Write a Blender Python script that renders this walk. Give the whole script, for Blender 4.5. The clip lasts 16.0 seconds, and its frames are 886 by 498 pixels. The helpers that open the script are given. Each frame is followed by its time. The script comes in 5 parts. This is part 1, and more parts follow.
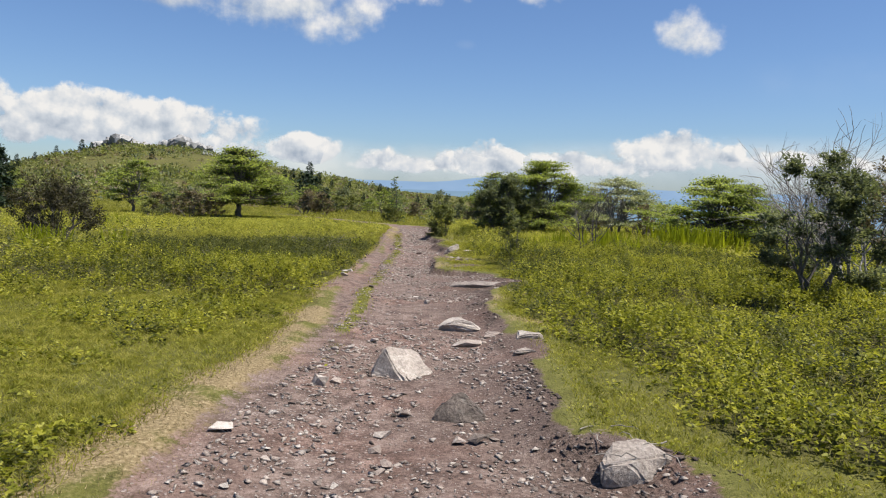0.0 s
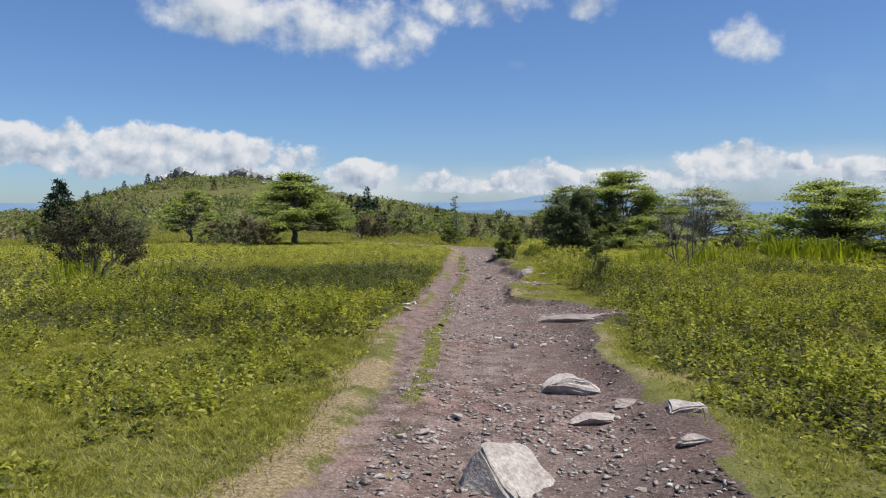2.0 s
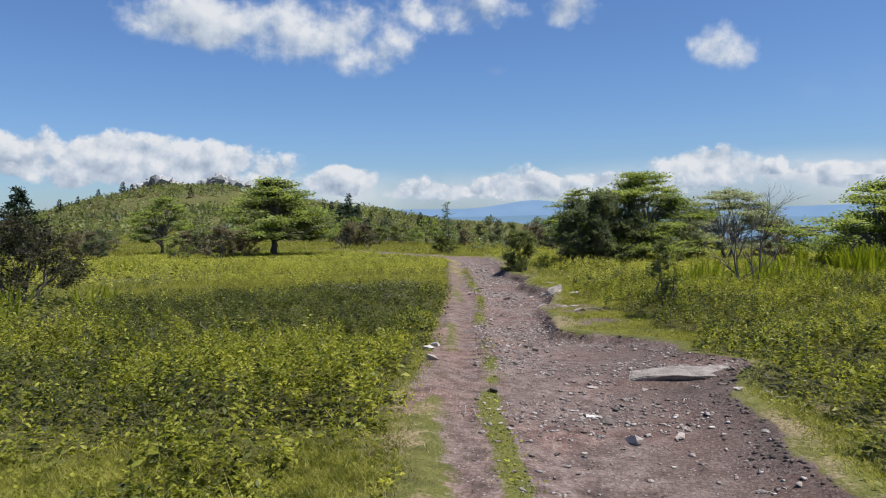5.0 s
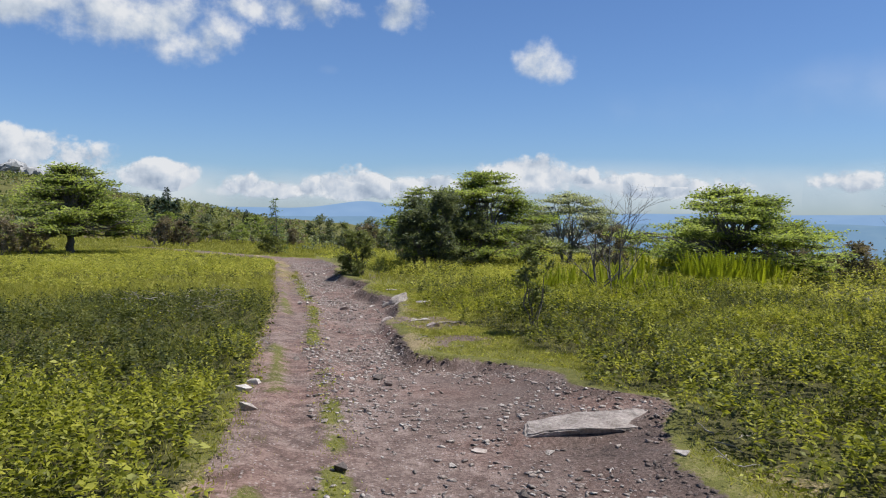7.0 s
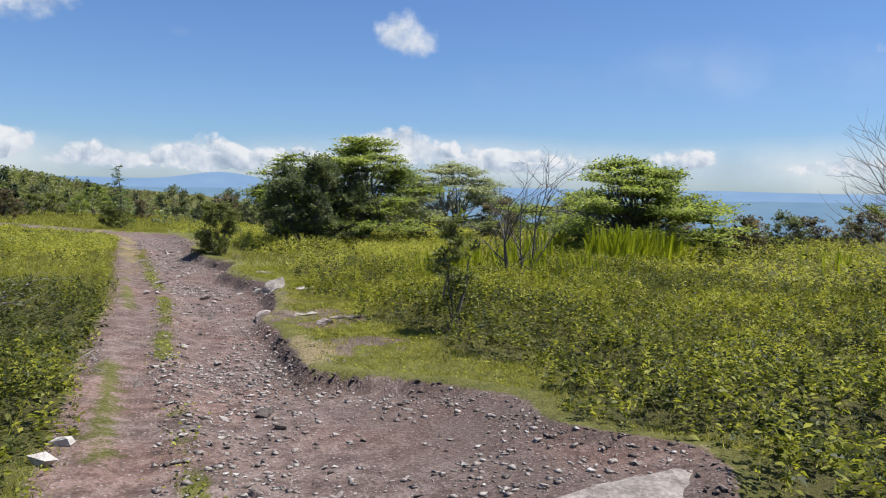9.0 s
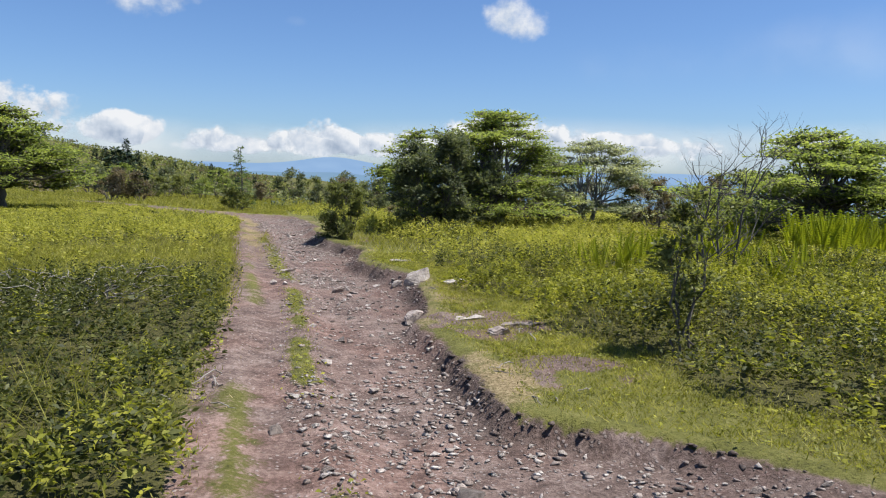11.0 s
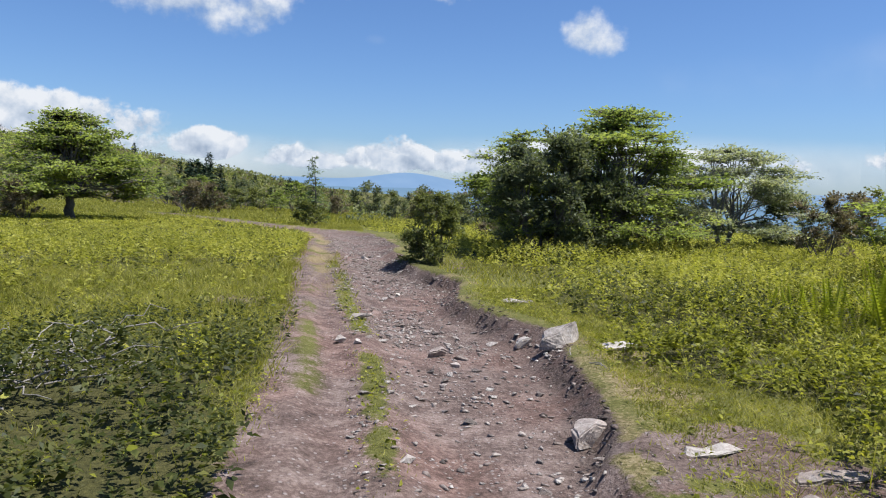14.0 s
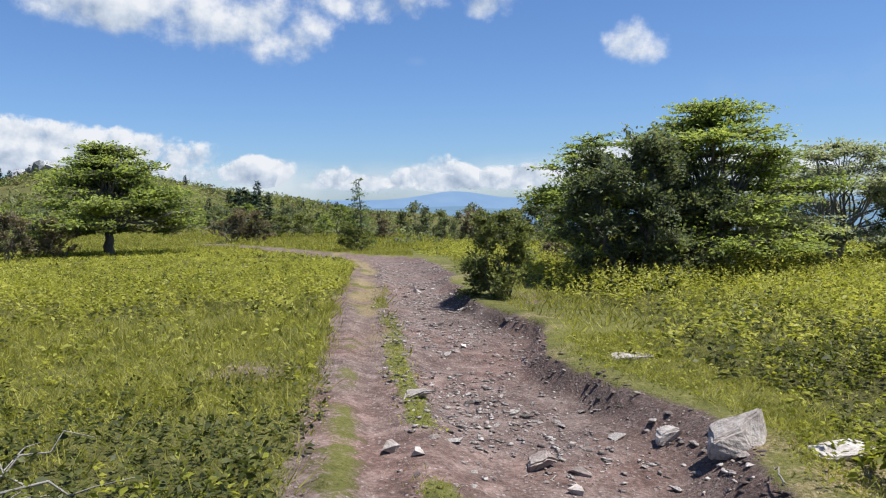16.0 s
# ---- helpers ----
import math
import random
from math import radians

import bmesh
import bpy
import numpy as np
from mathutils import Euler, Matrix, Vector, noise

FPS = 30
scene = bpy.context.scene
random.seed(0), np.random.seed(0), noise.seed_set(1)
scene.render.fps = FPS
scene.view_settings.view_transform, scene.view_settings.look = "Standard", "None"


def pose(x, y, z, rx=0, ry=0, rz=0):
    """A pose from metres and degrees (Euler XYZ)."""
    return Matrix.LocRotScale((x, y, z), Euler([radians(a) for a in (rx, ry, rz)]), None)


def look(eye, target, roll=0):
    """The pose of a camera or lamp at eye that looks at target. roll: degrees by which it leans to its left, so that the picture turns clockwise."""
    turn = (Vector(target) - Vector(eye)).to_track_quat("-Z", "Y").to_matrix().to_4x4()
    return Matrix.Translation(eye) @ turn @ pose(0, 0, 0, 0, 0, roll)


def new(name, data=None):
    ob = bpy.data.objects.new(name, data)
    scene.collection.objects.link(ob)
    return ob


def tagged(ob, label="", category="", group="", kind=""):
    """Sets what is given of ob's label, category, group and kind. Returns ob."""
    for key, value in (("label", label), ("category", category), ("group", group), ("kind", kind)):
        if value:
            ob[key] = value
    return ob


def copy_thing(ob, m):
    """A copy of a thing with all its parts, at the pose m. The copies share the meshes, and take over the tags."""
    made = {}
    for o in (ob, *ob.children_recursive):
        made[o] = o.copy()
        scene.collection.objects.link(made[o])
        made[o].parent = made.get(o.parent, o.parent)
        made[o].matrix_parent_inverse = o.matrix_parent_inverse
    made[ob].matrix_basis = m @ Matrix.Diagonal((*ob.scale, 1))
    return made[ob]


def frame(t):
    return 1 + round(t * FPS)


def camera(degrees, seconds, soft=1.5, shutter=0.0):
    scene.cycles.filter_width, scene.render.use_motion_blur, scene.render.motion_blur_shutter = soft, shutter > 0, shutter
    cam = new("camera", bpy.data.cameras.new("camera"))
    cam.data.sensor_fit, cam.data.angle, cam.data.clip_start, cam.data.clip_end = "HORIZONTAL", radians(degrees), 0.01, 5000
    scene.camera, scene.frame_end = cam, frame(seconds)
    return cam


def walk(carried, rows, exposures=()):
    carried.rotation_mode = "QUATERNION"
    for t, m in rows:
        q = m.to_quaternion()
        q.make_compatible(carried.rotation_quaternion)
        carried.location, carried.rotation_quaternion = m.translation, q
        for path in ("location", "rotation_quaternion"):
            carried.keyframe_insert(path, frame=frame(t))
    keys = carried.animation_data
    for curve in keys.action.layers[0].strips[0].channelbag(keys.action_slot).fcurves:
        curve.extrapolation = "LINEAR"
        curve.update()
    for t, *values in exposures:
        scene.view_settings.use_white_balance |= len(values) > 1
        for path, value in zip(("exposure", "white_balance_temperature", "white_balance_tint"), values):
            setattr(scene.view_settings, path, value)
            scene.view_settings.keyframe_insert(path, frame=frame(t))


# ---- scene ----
# ---------------------------------------------------------------- camera
cam = camera(63.4, 16.0, soft=1.1)
METRES, EYE, TILT, LEAN, TURN = 17.3, 1.55, -4.5, -1.9, 0.0
ROWS = [
    (0.0, 0.0, 0.0, 0.0, -0.0, 0.0, -0.0),
    (0.5, -0.0104, 0.0316, 0.0017, 0.21, 1.69, 1.75),
    (1.0, -0.0132, 0.0622, 0.0034, 0.77, 2.21, 2.15),
    (1.5, -0.0147, 0.0957, 0.0051, 2.51, 2.27, 2.03),
    (2.0, -0.0201, 0.127, 0.006, 4.65, 1.74, 1.78),
    (2.5, -0.0248, 0.1595, 0.0075, 6.47, 1.39, 1.63),
    (3.0, -0.0342, 0.1921, 0.0101, 8.04, 1.2, 1.43),
    (5.5, -0.0743, 0.3364, 0.0257, 0.26, 2.24, 2.39),
    (6.0, -0.0756, 0.3669, 0.026, -3.43, 2.04, 2.13),
    (6.5, -0.0746, 0.3969, 0.0269, -7.48, 1.85, 1.83),
    (7.0, -0.0748, 0.4278, 0.0292, -10.41, 1.77, 1.94),
    (7.5, -0.0725, 0.4568, 0.0319, -18.07, 2.64, 1.0),
    (8.0, -0.0661, 0.4869, 0.034, -30.47, 3.86, 1.47),
    (8.5, -0.0669, 0.5175, 0.0334, -31.34, 0.27, 1.2),
    (9.0, -0.0727, 0.5512, 0.0358, -21.3, -0.79, 2.24),
    (9.5, -0.0786, 0.5798, 0.0368, -16.06, -0.65, 2.43),
    (10.0, -0.0805, 0.6085, 0.0372, -12.75, -0.59, 2.01),
    (12.5, -0.0839, 0.7686, 0.0397, -13.23, -3.16, 0.8),
    (13.0, -0.0834, 0.799, 0.042, -11.58, -1.96, 1.28),
    (13.5, -0.0809, 0.8313, 0.0418, -8.87, -0.84, 0.66),
    (14.0, -0.0804, 0.8624, 0.0454, -7.04, -0.32, 0.53),
    (14.5, -0.0793, 0.894, 0.0473, -5.91, -0.47, 1.07),
    (15.0, -0.0818, 0.9249, 0.0509, -5.06, -0.47, 2.02),
    (15.5, -0.0809, 0.9541, 0.0547, -4.13, 0.47, 2.83),
    (16.0, -0.0809, 0.9849, 0.0566, -3.16, 1.22, 2.95),
]
walk(cam, [(t, pose(0, 0, EYE, TILT, LEAN, TURN) @ pose(METRES * x, METRES * y, METRES * z, 90 + pitch, roll, yaw)) for t, x, y, z, yaw, pitch, roll in ROWS],
     exposures=((0.0, 0.58, 6700, 10), (1.5, 0.42, 6250, 10), (3.0, 0.40, 6250, 10), (5.5, 0.42, 6150, 10), (6.8, 0.43, 6200, 10), (8.2, 0.48, 6400, 10), (9.0, 0.53, 6200, 10),
                (10.0, 0.58, 6250, 10), (12.5, 0.66, 6300, 10), (14.0, 0.58, 6100, 10), (15.5, 0.68, 6150, 10), (16.0, 0.60, 6150, 10)))

# ---------------------------------------------------------------- world, sun, exposure
SUN_AZIMUTH, SUN_HEIGHT = 108.0, 66.0      # degrees clockwise from straight ahead (+y), degrees above the horizon
world = bpy.data.worlds.new("sky_world")
scene.world = world
world.use_nodes = True
wt = world.node_tree
sky = wt.nodes.new("ShaderNodeTexSky")
sky.sky_type = "NISHITA"
sky.sun_disc = False
sky.sun_elevation, sky.sun_rotation = radians(SUN_HEIGHT), radians(SUN_AZIMUTH)
sky.altitude, sky.air_density, sky.dust_density, sky.ozone_density = 900.0, 1.15, 0.9, 2.6
wt.nodes["Background"].inputs["Strength"].default_value = 0.068
cool = wt.nodes.new("ShaderNodeMix")
cool.data_type, cool.blend_type = "RGBA", "MULTIPLY"
cool.inputs[0].default_value, cool.inputs[7].default_value = 1.0, (0.77, 0.94, 1.215, 1.0)
wt.links.new(sky.outputs["Color"], cool.inputs[6])
wt.links.new(cool.outputs[2], wt.nodes["Background"].inputs["Color"])

sun = new("sun", bpy.data.lights.new("sun", "SUN"))
sun.data.energy, sun.data.angle, sun.data.color = 5.0, radians(0.5), (1.0, 0.96, 0.90)
to_sun = Vector((math.sin(radians(SUN_AZIMUTH)) * math.cos(radians(SUN_HEIGHT)),
                 math.cos(radians(SUN_AZIMUTH)) * math.cos(radians(SUN_HEIGHT)), math.sin(radians(SUN_HEIGHT))))
sun.matrix_world = look(to_sun * 60, (0, 0, 0))

# ---------------------------------------------------------------- materials
def start(name):
    """A fresh node material: tree, principled node, output node."""
    m = bpy.data.materials.new(name)
    m.use_nodes = True
    nt = m.node_tree
    return m, nt, nt.nodes["Principled BSDF"], nt.nodes["Material Output"]


def put(nt, kind, **values):
    """A node with the inputs given: a value, or a socket to link from."""
    n = nt.nodes.new(kind)
    for key, v in values.items():
        k = key.replace("_", " ")
        sock = n.inputs[int(k[1:])] if k[0] == "i" and k[1:].isdigit() else n.inputs[k]
        if isinstance(v, bpy.types.NodeSocket):
            nt.links.new(v, sock)
        else:
            sock.default_value = v
    return n


def noise_tex(nt, vec, scale, detail=4.0, rough=0.55):
    return put(nt, "ShaderNodeTexNoise", Vector=vec, Scale=scale, Detail=detail, Roughness=rough).outputs["Fac"]


def calc(nt, op, a, b=0.0, clamp=False):
    n = put(nt, "ShaderNodeMath", i0=a, i1=b)
    n.operation, n.use_clamp = op, clamp
    return n.outputs[0]


def ramp(nt, fac, stops):
    n = put(nt, "ShaderNodeValToRGB", Fac=fac)
    els = n.color_ramp.elements
    while len(els) < len(stops):
        els.new(0.5)
    for e, (at, col) in zip(els, stops):
        e.position, e.color = at, (*col, 1.0) if len(col) == 3 else col
    return n.outputs["Color"]


def blend(nt, fac, a, b, mode="MIX"):
    n = nt.nodes.new("ShaderNodeMix")
    n.data_type, n.blend_type = "RGBA", mode
    for sock, v in ((n.inputs[0], fac), (n.inputs[6], a), (n.inputs[7], b)):
        if isinstance(v, bpy.types.NodeSocket):
            nt.links.new(v, sock)
        else:
            sock.default_value = (*v, 1.0) if isinstance(v, tuple) else v
    return n.outputs[2]


def soft_step(nt, v, lo, hi):
    n = put(nt, "ShaderNodeMapRange", Value=v, i1=lo, i2=hi)
    n.interpolation_type = "SMOOTHSTEP"
    return n.outputs[0]


def leaf_material(name, dark, mid, light, through_light=0.35, patch=1.2, rough=0.5, sprig=0.0):
    """Foliage: each leaf its own tint, patches of tint across the plant, light coming through the blade."""
    m, nt, bsdf, out = start(name)
    rnd = put(nt, "ShaderNodeNewGeometry").outputs["Random Per Island"]
    pos = put(nt, "ShaderNodeTexCoord").outputs["Object"]
    big = noise_tex(nt, pos, patch, 3.0)
    mixv = calc(nt, "ADD", calc(nt, "MULTIPLY", rnd, 0.55), calc(nt, "MULTIPLY", soft_step(nt, big, 0.3, 0.7), 0.45))
    if sprig:   # plants of this size in metres differ in age and tint
        near = soft_step(nt, noise_tex(nt, pos, 1.0 / sprig, 2.0, 0.6), 0.36, 0.64)
        mixv = calc(nt, "ADD", calc(nt, "MULTIPLY", mixv, 0.5), calc(nt, "MULTIPLY", near, 0.5))
    col = ramp(nt, mixv, [(0.1, dark), (0.5, mid), (0.92, light)])
    nt.links.new(col, bsdf.inputs["Base Color"])
    bsdf.inputs["Roughness"].default_value = rough
    bsdf.inputs["Specular IOR Level"].default_value = 0.22
    tr = put(nt, "ShaderNodeBsdfTranslucent", Color=blend(nt, 1.0, col, (1.0, 1.0, 0.55), "MULTIPLY"))
    mx = put(nt, "ShaderNodeMixShader", Fac=through_light)
    nt.links.new(bsdf.outputs[0], mx.inputs[1])
    nt.links.new(tr.outputs[0], mx.inputs[2])
    nt.links.new(mx.outputs[0], out.inputs["Surface"])
    return m


def bark_material(name, dark, light):
    m, nt, bsdf, out = start(name)
    pos = put(nt, "ShaderNodeTexCoord").outputs["Object"]
    stretched = put(nt, "ShaderNodeMapping", Vector=pos, Scale=(1.0, 1.0, 0.25)).outputs[0]
    fine, big = noise_tex(nt, stretched, 40.0), noise_tex(nt, pos, 3.0)
    col = ramp(nt, calc(nt, "ADD", calc(nt, "MULTIPLY", fine, 0.6), calc(nt, "MULTIPLY", big, 0.4)), [(0.3, dark), (0.7, light)])
    nt.links.new(col, bsdf.inputs["Base Color"])
    bsdf.inputs["Roughness"].default_value = 0.85
    nt.links.new(put(nt, "ShaderNodeBump", Strength=0.6, Distance=0.01, Height=fine).outputs[0], bsdf.inputs["Normal"])
    return m


def stone_material(name, dark, mid, light, lichen=0.3):
    m, nt, bsdf, out = start(name)
    pos = put(nt, "ShaderNodeTexCoord").outputs["Object"]
    rnd = put(nt, "ShaderNodeObjectInfo").outputs["Random"]
    isl = put(nt, "ShaderNodeNewGeometry").outputs["Random Per Island"]
    moved = put(nt, "ShaderNodeVectorMath", i0=pos, i1=put(nt, "ShaderNodeCombineXYZ", X=calc(nt, "MULTIPLY", rnd, 31.0)).outputs[0]).outputs[0]
    band = put(nt, "ShaderNodeMapping", Vector=moved, Rotation=(0.5, 0.3, 0.2), Scale=(1.0, 1.0, 4.0)).outputs[0]
    big, fine, grit = noise_tex(nt, band, 6.0, 5.0), noise_tex(nt, moved, 45.0, 5.0), noise_tex(nt, moved, 160.0, 2.0)
    v = calc(nt, "ADD", calc(nt, "MULTIPLY", big, 0.5), calc(nt, "MULTIPLY", fine, 0.5))
    v = calc(nt, "ADD", v, calc(nt, "MULTIPLY", calc(nt, "SUBTRACT", calc(nt, "FRACT", calc(nt, "ADD", rnd, isl)), 0.5), 0.26))
    col = ramp(nt, v, [(0.3, dark), (0.5, mid), (0.7, light)])
    spots = soft_step(nt, noise_tex(nt, moved, 14.0, 6.0, 0.7), 0.55, 0.66)
    col = blend(nt, calc(nt, "MULTIPLY", spots, lichen), col, (0.50, 0.50, 0.45))
    nt.links.new(col, bsdf.inputs["Base Color"])
    bsdf.inputs["Roughness"].default_value = 0.8
    h = calc(nt, "ADD", fine, calc(nt, "MULTIPLY", grit, 0.4))
    nt.links.new(put(nt, "ShaderNodeBump", Strength=0.7, Distance=0.015, Height=h).outputs[0], bsdf.inputs["Normal"])
    return m


def ground_material():
    """Dirt, dry trampled grass and turf, mixed by where the worn ground lies (attributes dirt and dry)."""
    m, nt, bsdf, out = start("ground_earth_and_turf")
    pos = put(nt, "ShaderNodeTexCoord").outputs["Object"]
    dirt_a, dry_a, torn_shade_a = put(nt, "ShaderNodeAttribute"), put(nt, "ShaderNodeAttribute"), put(nt, "ShaderNodeAttribute")
    dirt_a.attribute_name, dry_a.attribute_name, torn_shade_a.attribute_name = "dirt", "dry", "torn"
    n_big, n_mid = noise_tex(nt, pos, 0.9, 5.0), noise_tex(nt, pos, 6.0, 6.0, 0.62)
    n_fine, n_grit = noise_tex(nt, pos, 38.0, 5.0, 0.65), noise_tex(nt, pos, 140.0, 3.0, 0.6)
    # bare earth
    v = calc(nt, "ADD", calc(nt, "MULTIPLY", n_mid, 0.55), calc(nt, "MULTIPLY", n_fine, 0.45))
    earth = ramp(nt, v, [(0.34, (0.048, 0.034, 0.028)), (0.48, (0.135, 0.094, 0.077)), (0.64, (0.285, 0.218, 0.185))])
    red = soft_step(nt, n_big, 0.42, 0.68)
    earth = blend(nt, calc(nt, "MULTIPLY", red, 0.45), earth, blend(nt, 1.0, earth, (1.15, 0.86, 0.78), "MULTIPLY"))
    cell = put(nt, "ShaderNodeTexVoronoi", Vector=pos, Scale=34.0)
    chips = soft_step(nt, put(nt, "ShaderNodeSeparateColor", Color=cell.outputs["Color"]).outputs[0], 0.55, 0.95)
    core = soft_step(nt, cell.outputs["Distance"], 0.42, 0.22)
    chip = calc(nt, "MULTIPLY", chips, core)
    earth = blend(nt, calc(nt, "MULTIPLY", chip, 0.65), earth, (0.40, 0.345, 0.31))
    # broken dark earth; also paints shade at the slab and the bed's right side
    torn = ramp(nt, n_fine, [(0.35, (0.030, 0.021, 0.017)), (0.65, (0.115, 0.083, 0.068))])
    earth = blend(nt, calc(nt, "MULTIPLY", torn_shade_a.outputs["Fac"], soft_step(nt, n_mid, 0.3, 0.6)), earth, torn)
    # dry grass and turf
    straw = ramp(nt, n_fine, [(0.32, (0.10, 0.072, 0.036)), (0.5, (0.23, 0.172, 0.090)), (0.68, (0.36, 0.29, 0.17))])
    turf = ramp(nt, calc(nt, "ADD", calc(nt, "MULTIPLY", n_mid, 0.5), calc(nt, "MULTIPLY", n_fine, 0.5)),
                [(0.32, (0.034, 0.034, 0.010)), (0.5, (0.108, 0.106, 0.024)), (0.68, (0.19, 0.172, 0.060))])
    patch = soft_step(nt, noise_tex(nt, pos, 0.16, 5.0), 0.4, 0.62)
    turf = blend(nt, calc(nt, "MULTIPLY", patch, 0.35), turf, (0.19, 0.185, 0.045))
    # heath litter, darkened further to paint the shade in gaps between sprigs
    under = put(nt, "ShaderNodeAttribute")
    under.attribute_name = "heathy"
    shaded_litter = ramp(nt, n_fine, [(0.3, (0.022, 0.022, 0.008)), (0.7, (0.080, 0.072, 0.024))])
    turf = blend(nt, calc(nt, "MULTIPLY", under.outputs["Fac"], 0.8), turf, shaded_litter)
    wob = calc(nt, "MULTIPLY", calc(nt, "SUBTRACT", calc(nt, "ADD", calc(nt, "MULTIPLY", n_mid, 0.6), calc(nt, "MULTIPLY", n_fine, 0.4)), 0.5), 1.5)
    dry = soft_step(nt, calc(nt, "ADD", dry_a.outputs["Fac"], wob), 0.25, 0.75)
    dirt = soft_step(nt, calc(nt, "ADD", dirt_a.outputs["Fac"], wob), 0.38, 0.62)
    col = blend(nt, dirt, blend(nt, dry, turf, straw), earth)
    nt.links.new(col, bsdf.inputs["Base Color"])
    bsdf.inputs["Roughness"].default_value = 0.93
    bsdf.inputs["Specular IOR Level"].default_value = 0.2
    h = calc(nt, "ADD", calc(nt, "ADD", n_fine, calc(nt, "MULTIPLY", n_grit, 0.35)), calc(nt, "MULTIPLY", chip, 0.5))
    nt.links.new(put(nt, "ShaderNodeBump", Strength=0.9, Distance=0.02, Height=h).outputs[0], bsdf.inputs["Normal"])
    return m


def cloud_material(name, lo, hi, wisp, cover, ragged=3.2):
    """Sky backdrop: a cumulus that is white where the sun strikes and grey-blue on its base. wisp: size of its billows in metres."""
    m, nt, bsdf, out = start(name)
    tc = put(nt, "ShaderNodeTexCoord")
    rnd = put(nt, "ShaderNodeObjectInfo").outputs["Random"]
    uv = put(nt, "ShaderNodeSeparateXYZ", Vector=tc.outputs["UV"])
    u = calc(nt, "SUBTRACT", calc(nt, "MULTIPLY", uv.outputs[0], 2.0), 1.0)
    w = calc(nt, "SUBTRACT", calc(nt, "MULTIPLY", uv.outputs[1], 2.0), 1.0)
    shift = put(nt, "ShaderNodeCombineXYZ", X=calc(nt, "MULTIPLY", rnd, 9000.0), Y=calc(nt, "MULTIPLY", rnd, 5300.0)).outputs[0]
    p = put(nt, "ShaderNodeVectorMath", i0=tc.outputs["Object"], i1=shift).outputs[0]
    q = put(nt, "ShaderNodeVectorMath", i0=p, i1=(0.22 * wisp, 0.30 * wisp, 0.0)).outputs[0]
    s = 1.0 / wisp
    n, n2 = noise_tex(nt, p, s, 7.0, 0.56), noise_tex(nt, q, s, 4.0, 0.5)
    below = calc(nt, "MULTIPLY", calc(nt, "MINIMUM", calc(nt, "ADD", w, 0.15), 0.0), 1.25)
    above = calc(nt, "MAXIMUM", calc(nt, "ADD", w, 0.15), 0.0)
    rad = calc(nt, "ADD", calc(nt, "MULTIPLY", u, u), calc(nt, "ADD", calc(nt, "MULTIPLY", above, above), calc(nt, "MULTIPLY", below, below)))
    env = calc(nt, "SUBTRACT", cover, rad)
    dens = calc(nt, "ADD", env, calc(nt, "MULTIPLY", calc(nt, "SUBTRACT", n, 0.5), ragged))
    edge = calc(nt, "MINIMUM", soft_step(nt, calc(nt, "ABSOLUTE", u), 1.0, 0.8), soft_step(nt, calc(nt, "ABSOLUTE", w), 1.0, 0.8))
    alpha = calc(nt, "MULTIPLY", soft_step(nt, dens, lo, hi), edge)
    lit = calc(nt, "ADD", calc(nt, "MULTIPLY", calc(nt, "SUBTRACT", n, n2), 2.6), calc(nt, "ADD", calc(nt, "MULTIPLY", w, 0.32), 0.62), True)
    col = ramp(nt, lit, [(0.0, (0.42, 0.50, 0.62)), (0.5, (0.70, 0.76, 0.84)), (0.9, (0.98, 0.98, 0.98))])
    em = put(nt, "ShaderNodeEmission", Color=col, Strength=CLOUD_GLOW)
    mx = put(nt, "ShaderNodeMixShader", Fac=alpha)
    nt.links.new(put(nt, "ShaderNodeBsdfTransparent").outputs[0], mx.inputs[1])
    nt.links.new(em.outputs[0], mx.inputs[2])
    nt.links.new(mx.outputs[0], out.inputs["Surface"])
    return m


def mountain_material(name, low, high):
    """Backdrop: a wooded ridge kilometres off, its distance haze put into a glowing blue."""
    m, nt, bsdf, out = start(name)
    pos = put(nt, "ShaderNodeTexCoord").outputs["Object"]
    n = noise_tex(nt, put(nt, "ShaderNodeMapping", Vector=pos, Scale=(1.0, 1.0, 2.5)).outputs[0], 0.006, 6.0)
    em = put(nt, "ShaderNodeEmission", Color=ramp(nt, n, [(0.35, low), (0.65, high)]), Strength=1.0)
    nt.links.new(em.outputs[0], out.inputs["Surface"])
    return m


CLOUD_GLOW = 0.59
GROUND = ground_material()
STONE = stone_material("grey_schist", (0.11, 0.083, 0.067), (0.26, 0.207, 0.172), (0.43, 0.365, 0.312), 0.2)
DARK_STONE = stone_material("dark_schist", (0.05, 0.039, 0.031), (0.115, 0.09, 0.073), (0.22, 0.18, 0.15), 0.1)
SLAB_STONE = stone_material("pale_weathered_slab", (0.14, 0.112, 0.092), (0.30, 0.255, 0.22), (0.46, 0.41, 0.36), 0.25)
PALE_STONE = stone_material("pale_weathered_stone", (0.17, 0.138, 0.113), (0.36, 0.31, 0.265), (0.55, 0.495, 0.435), 0.25)
CRAG = stone_material("grey_crag_rock", (0.11, 0.11, 0.107), (0.25, 0.247, 0.24), (0.43, 0.425, 0.415), 0.4)
CLOD = stone_material("torn_dark_earth", (0.030, 0.021, 0.016), (0.080, 0.056, 0.043), (0.15, 0.108, 0.086), 0.0)
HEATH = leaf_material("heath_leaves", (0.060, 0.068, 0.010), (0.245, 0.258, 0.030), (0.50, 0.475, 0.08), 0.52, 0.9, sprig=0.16)
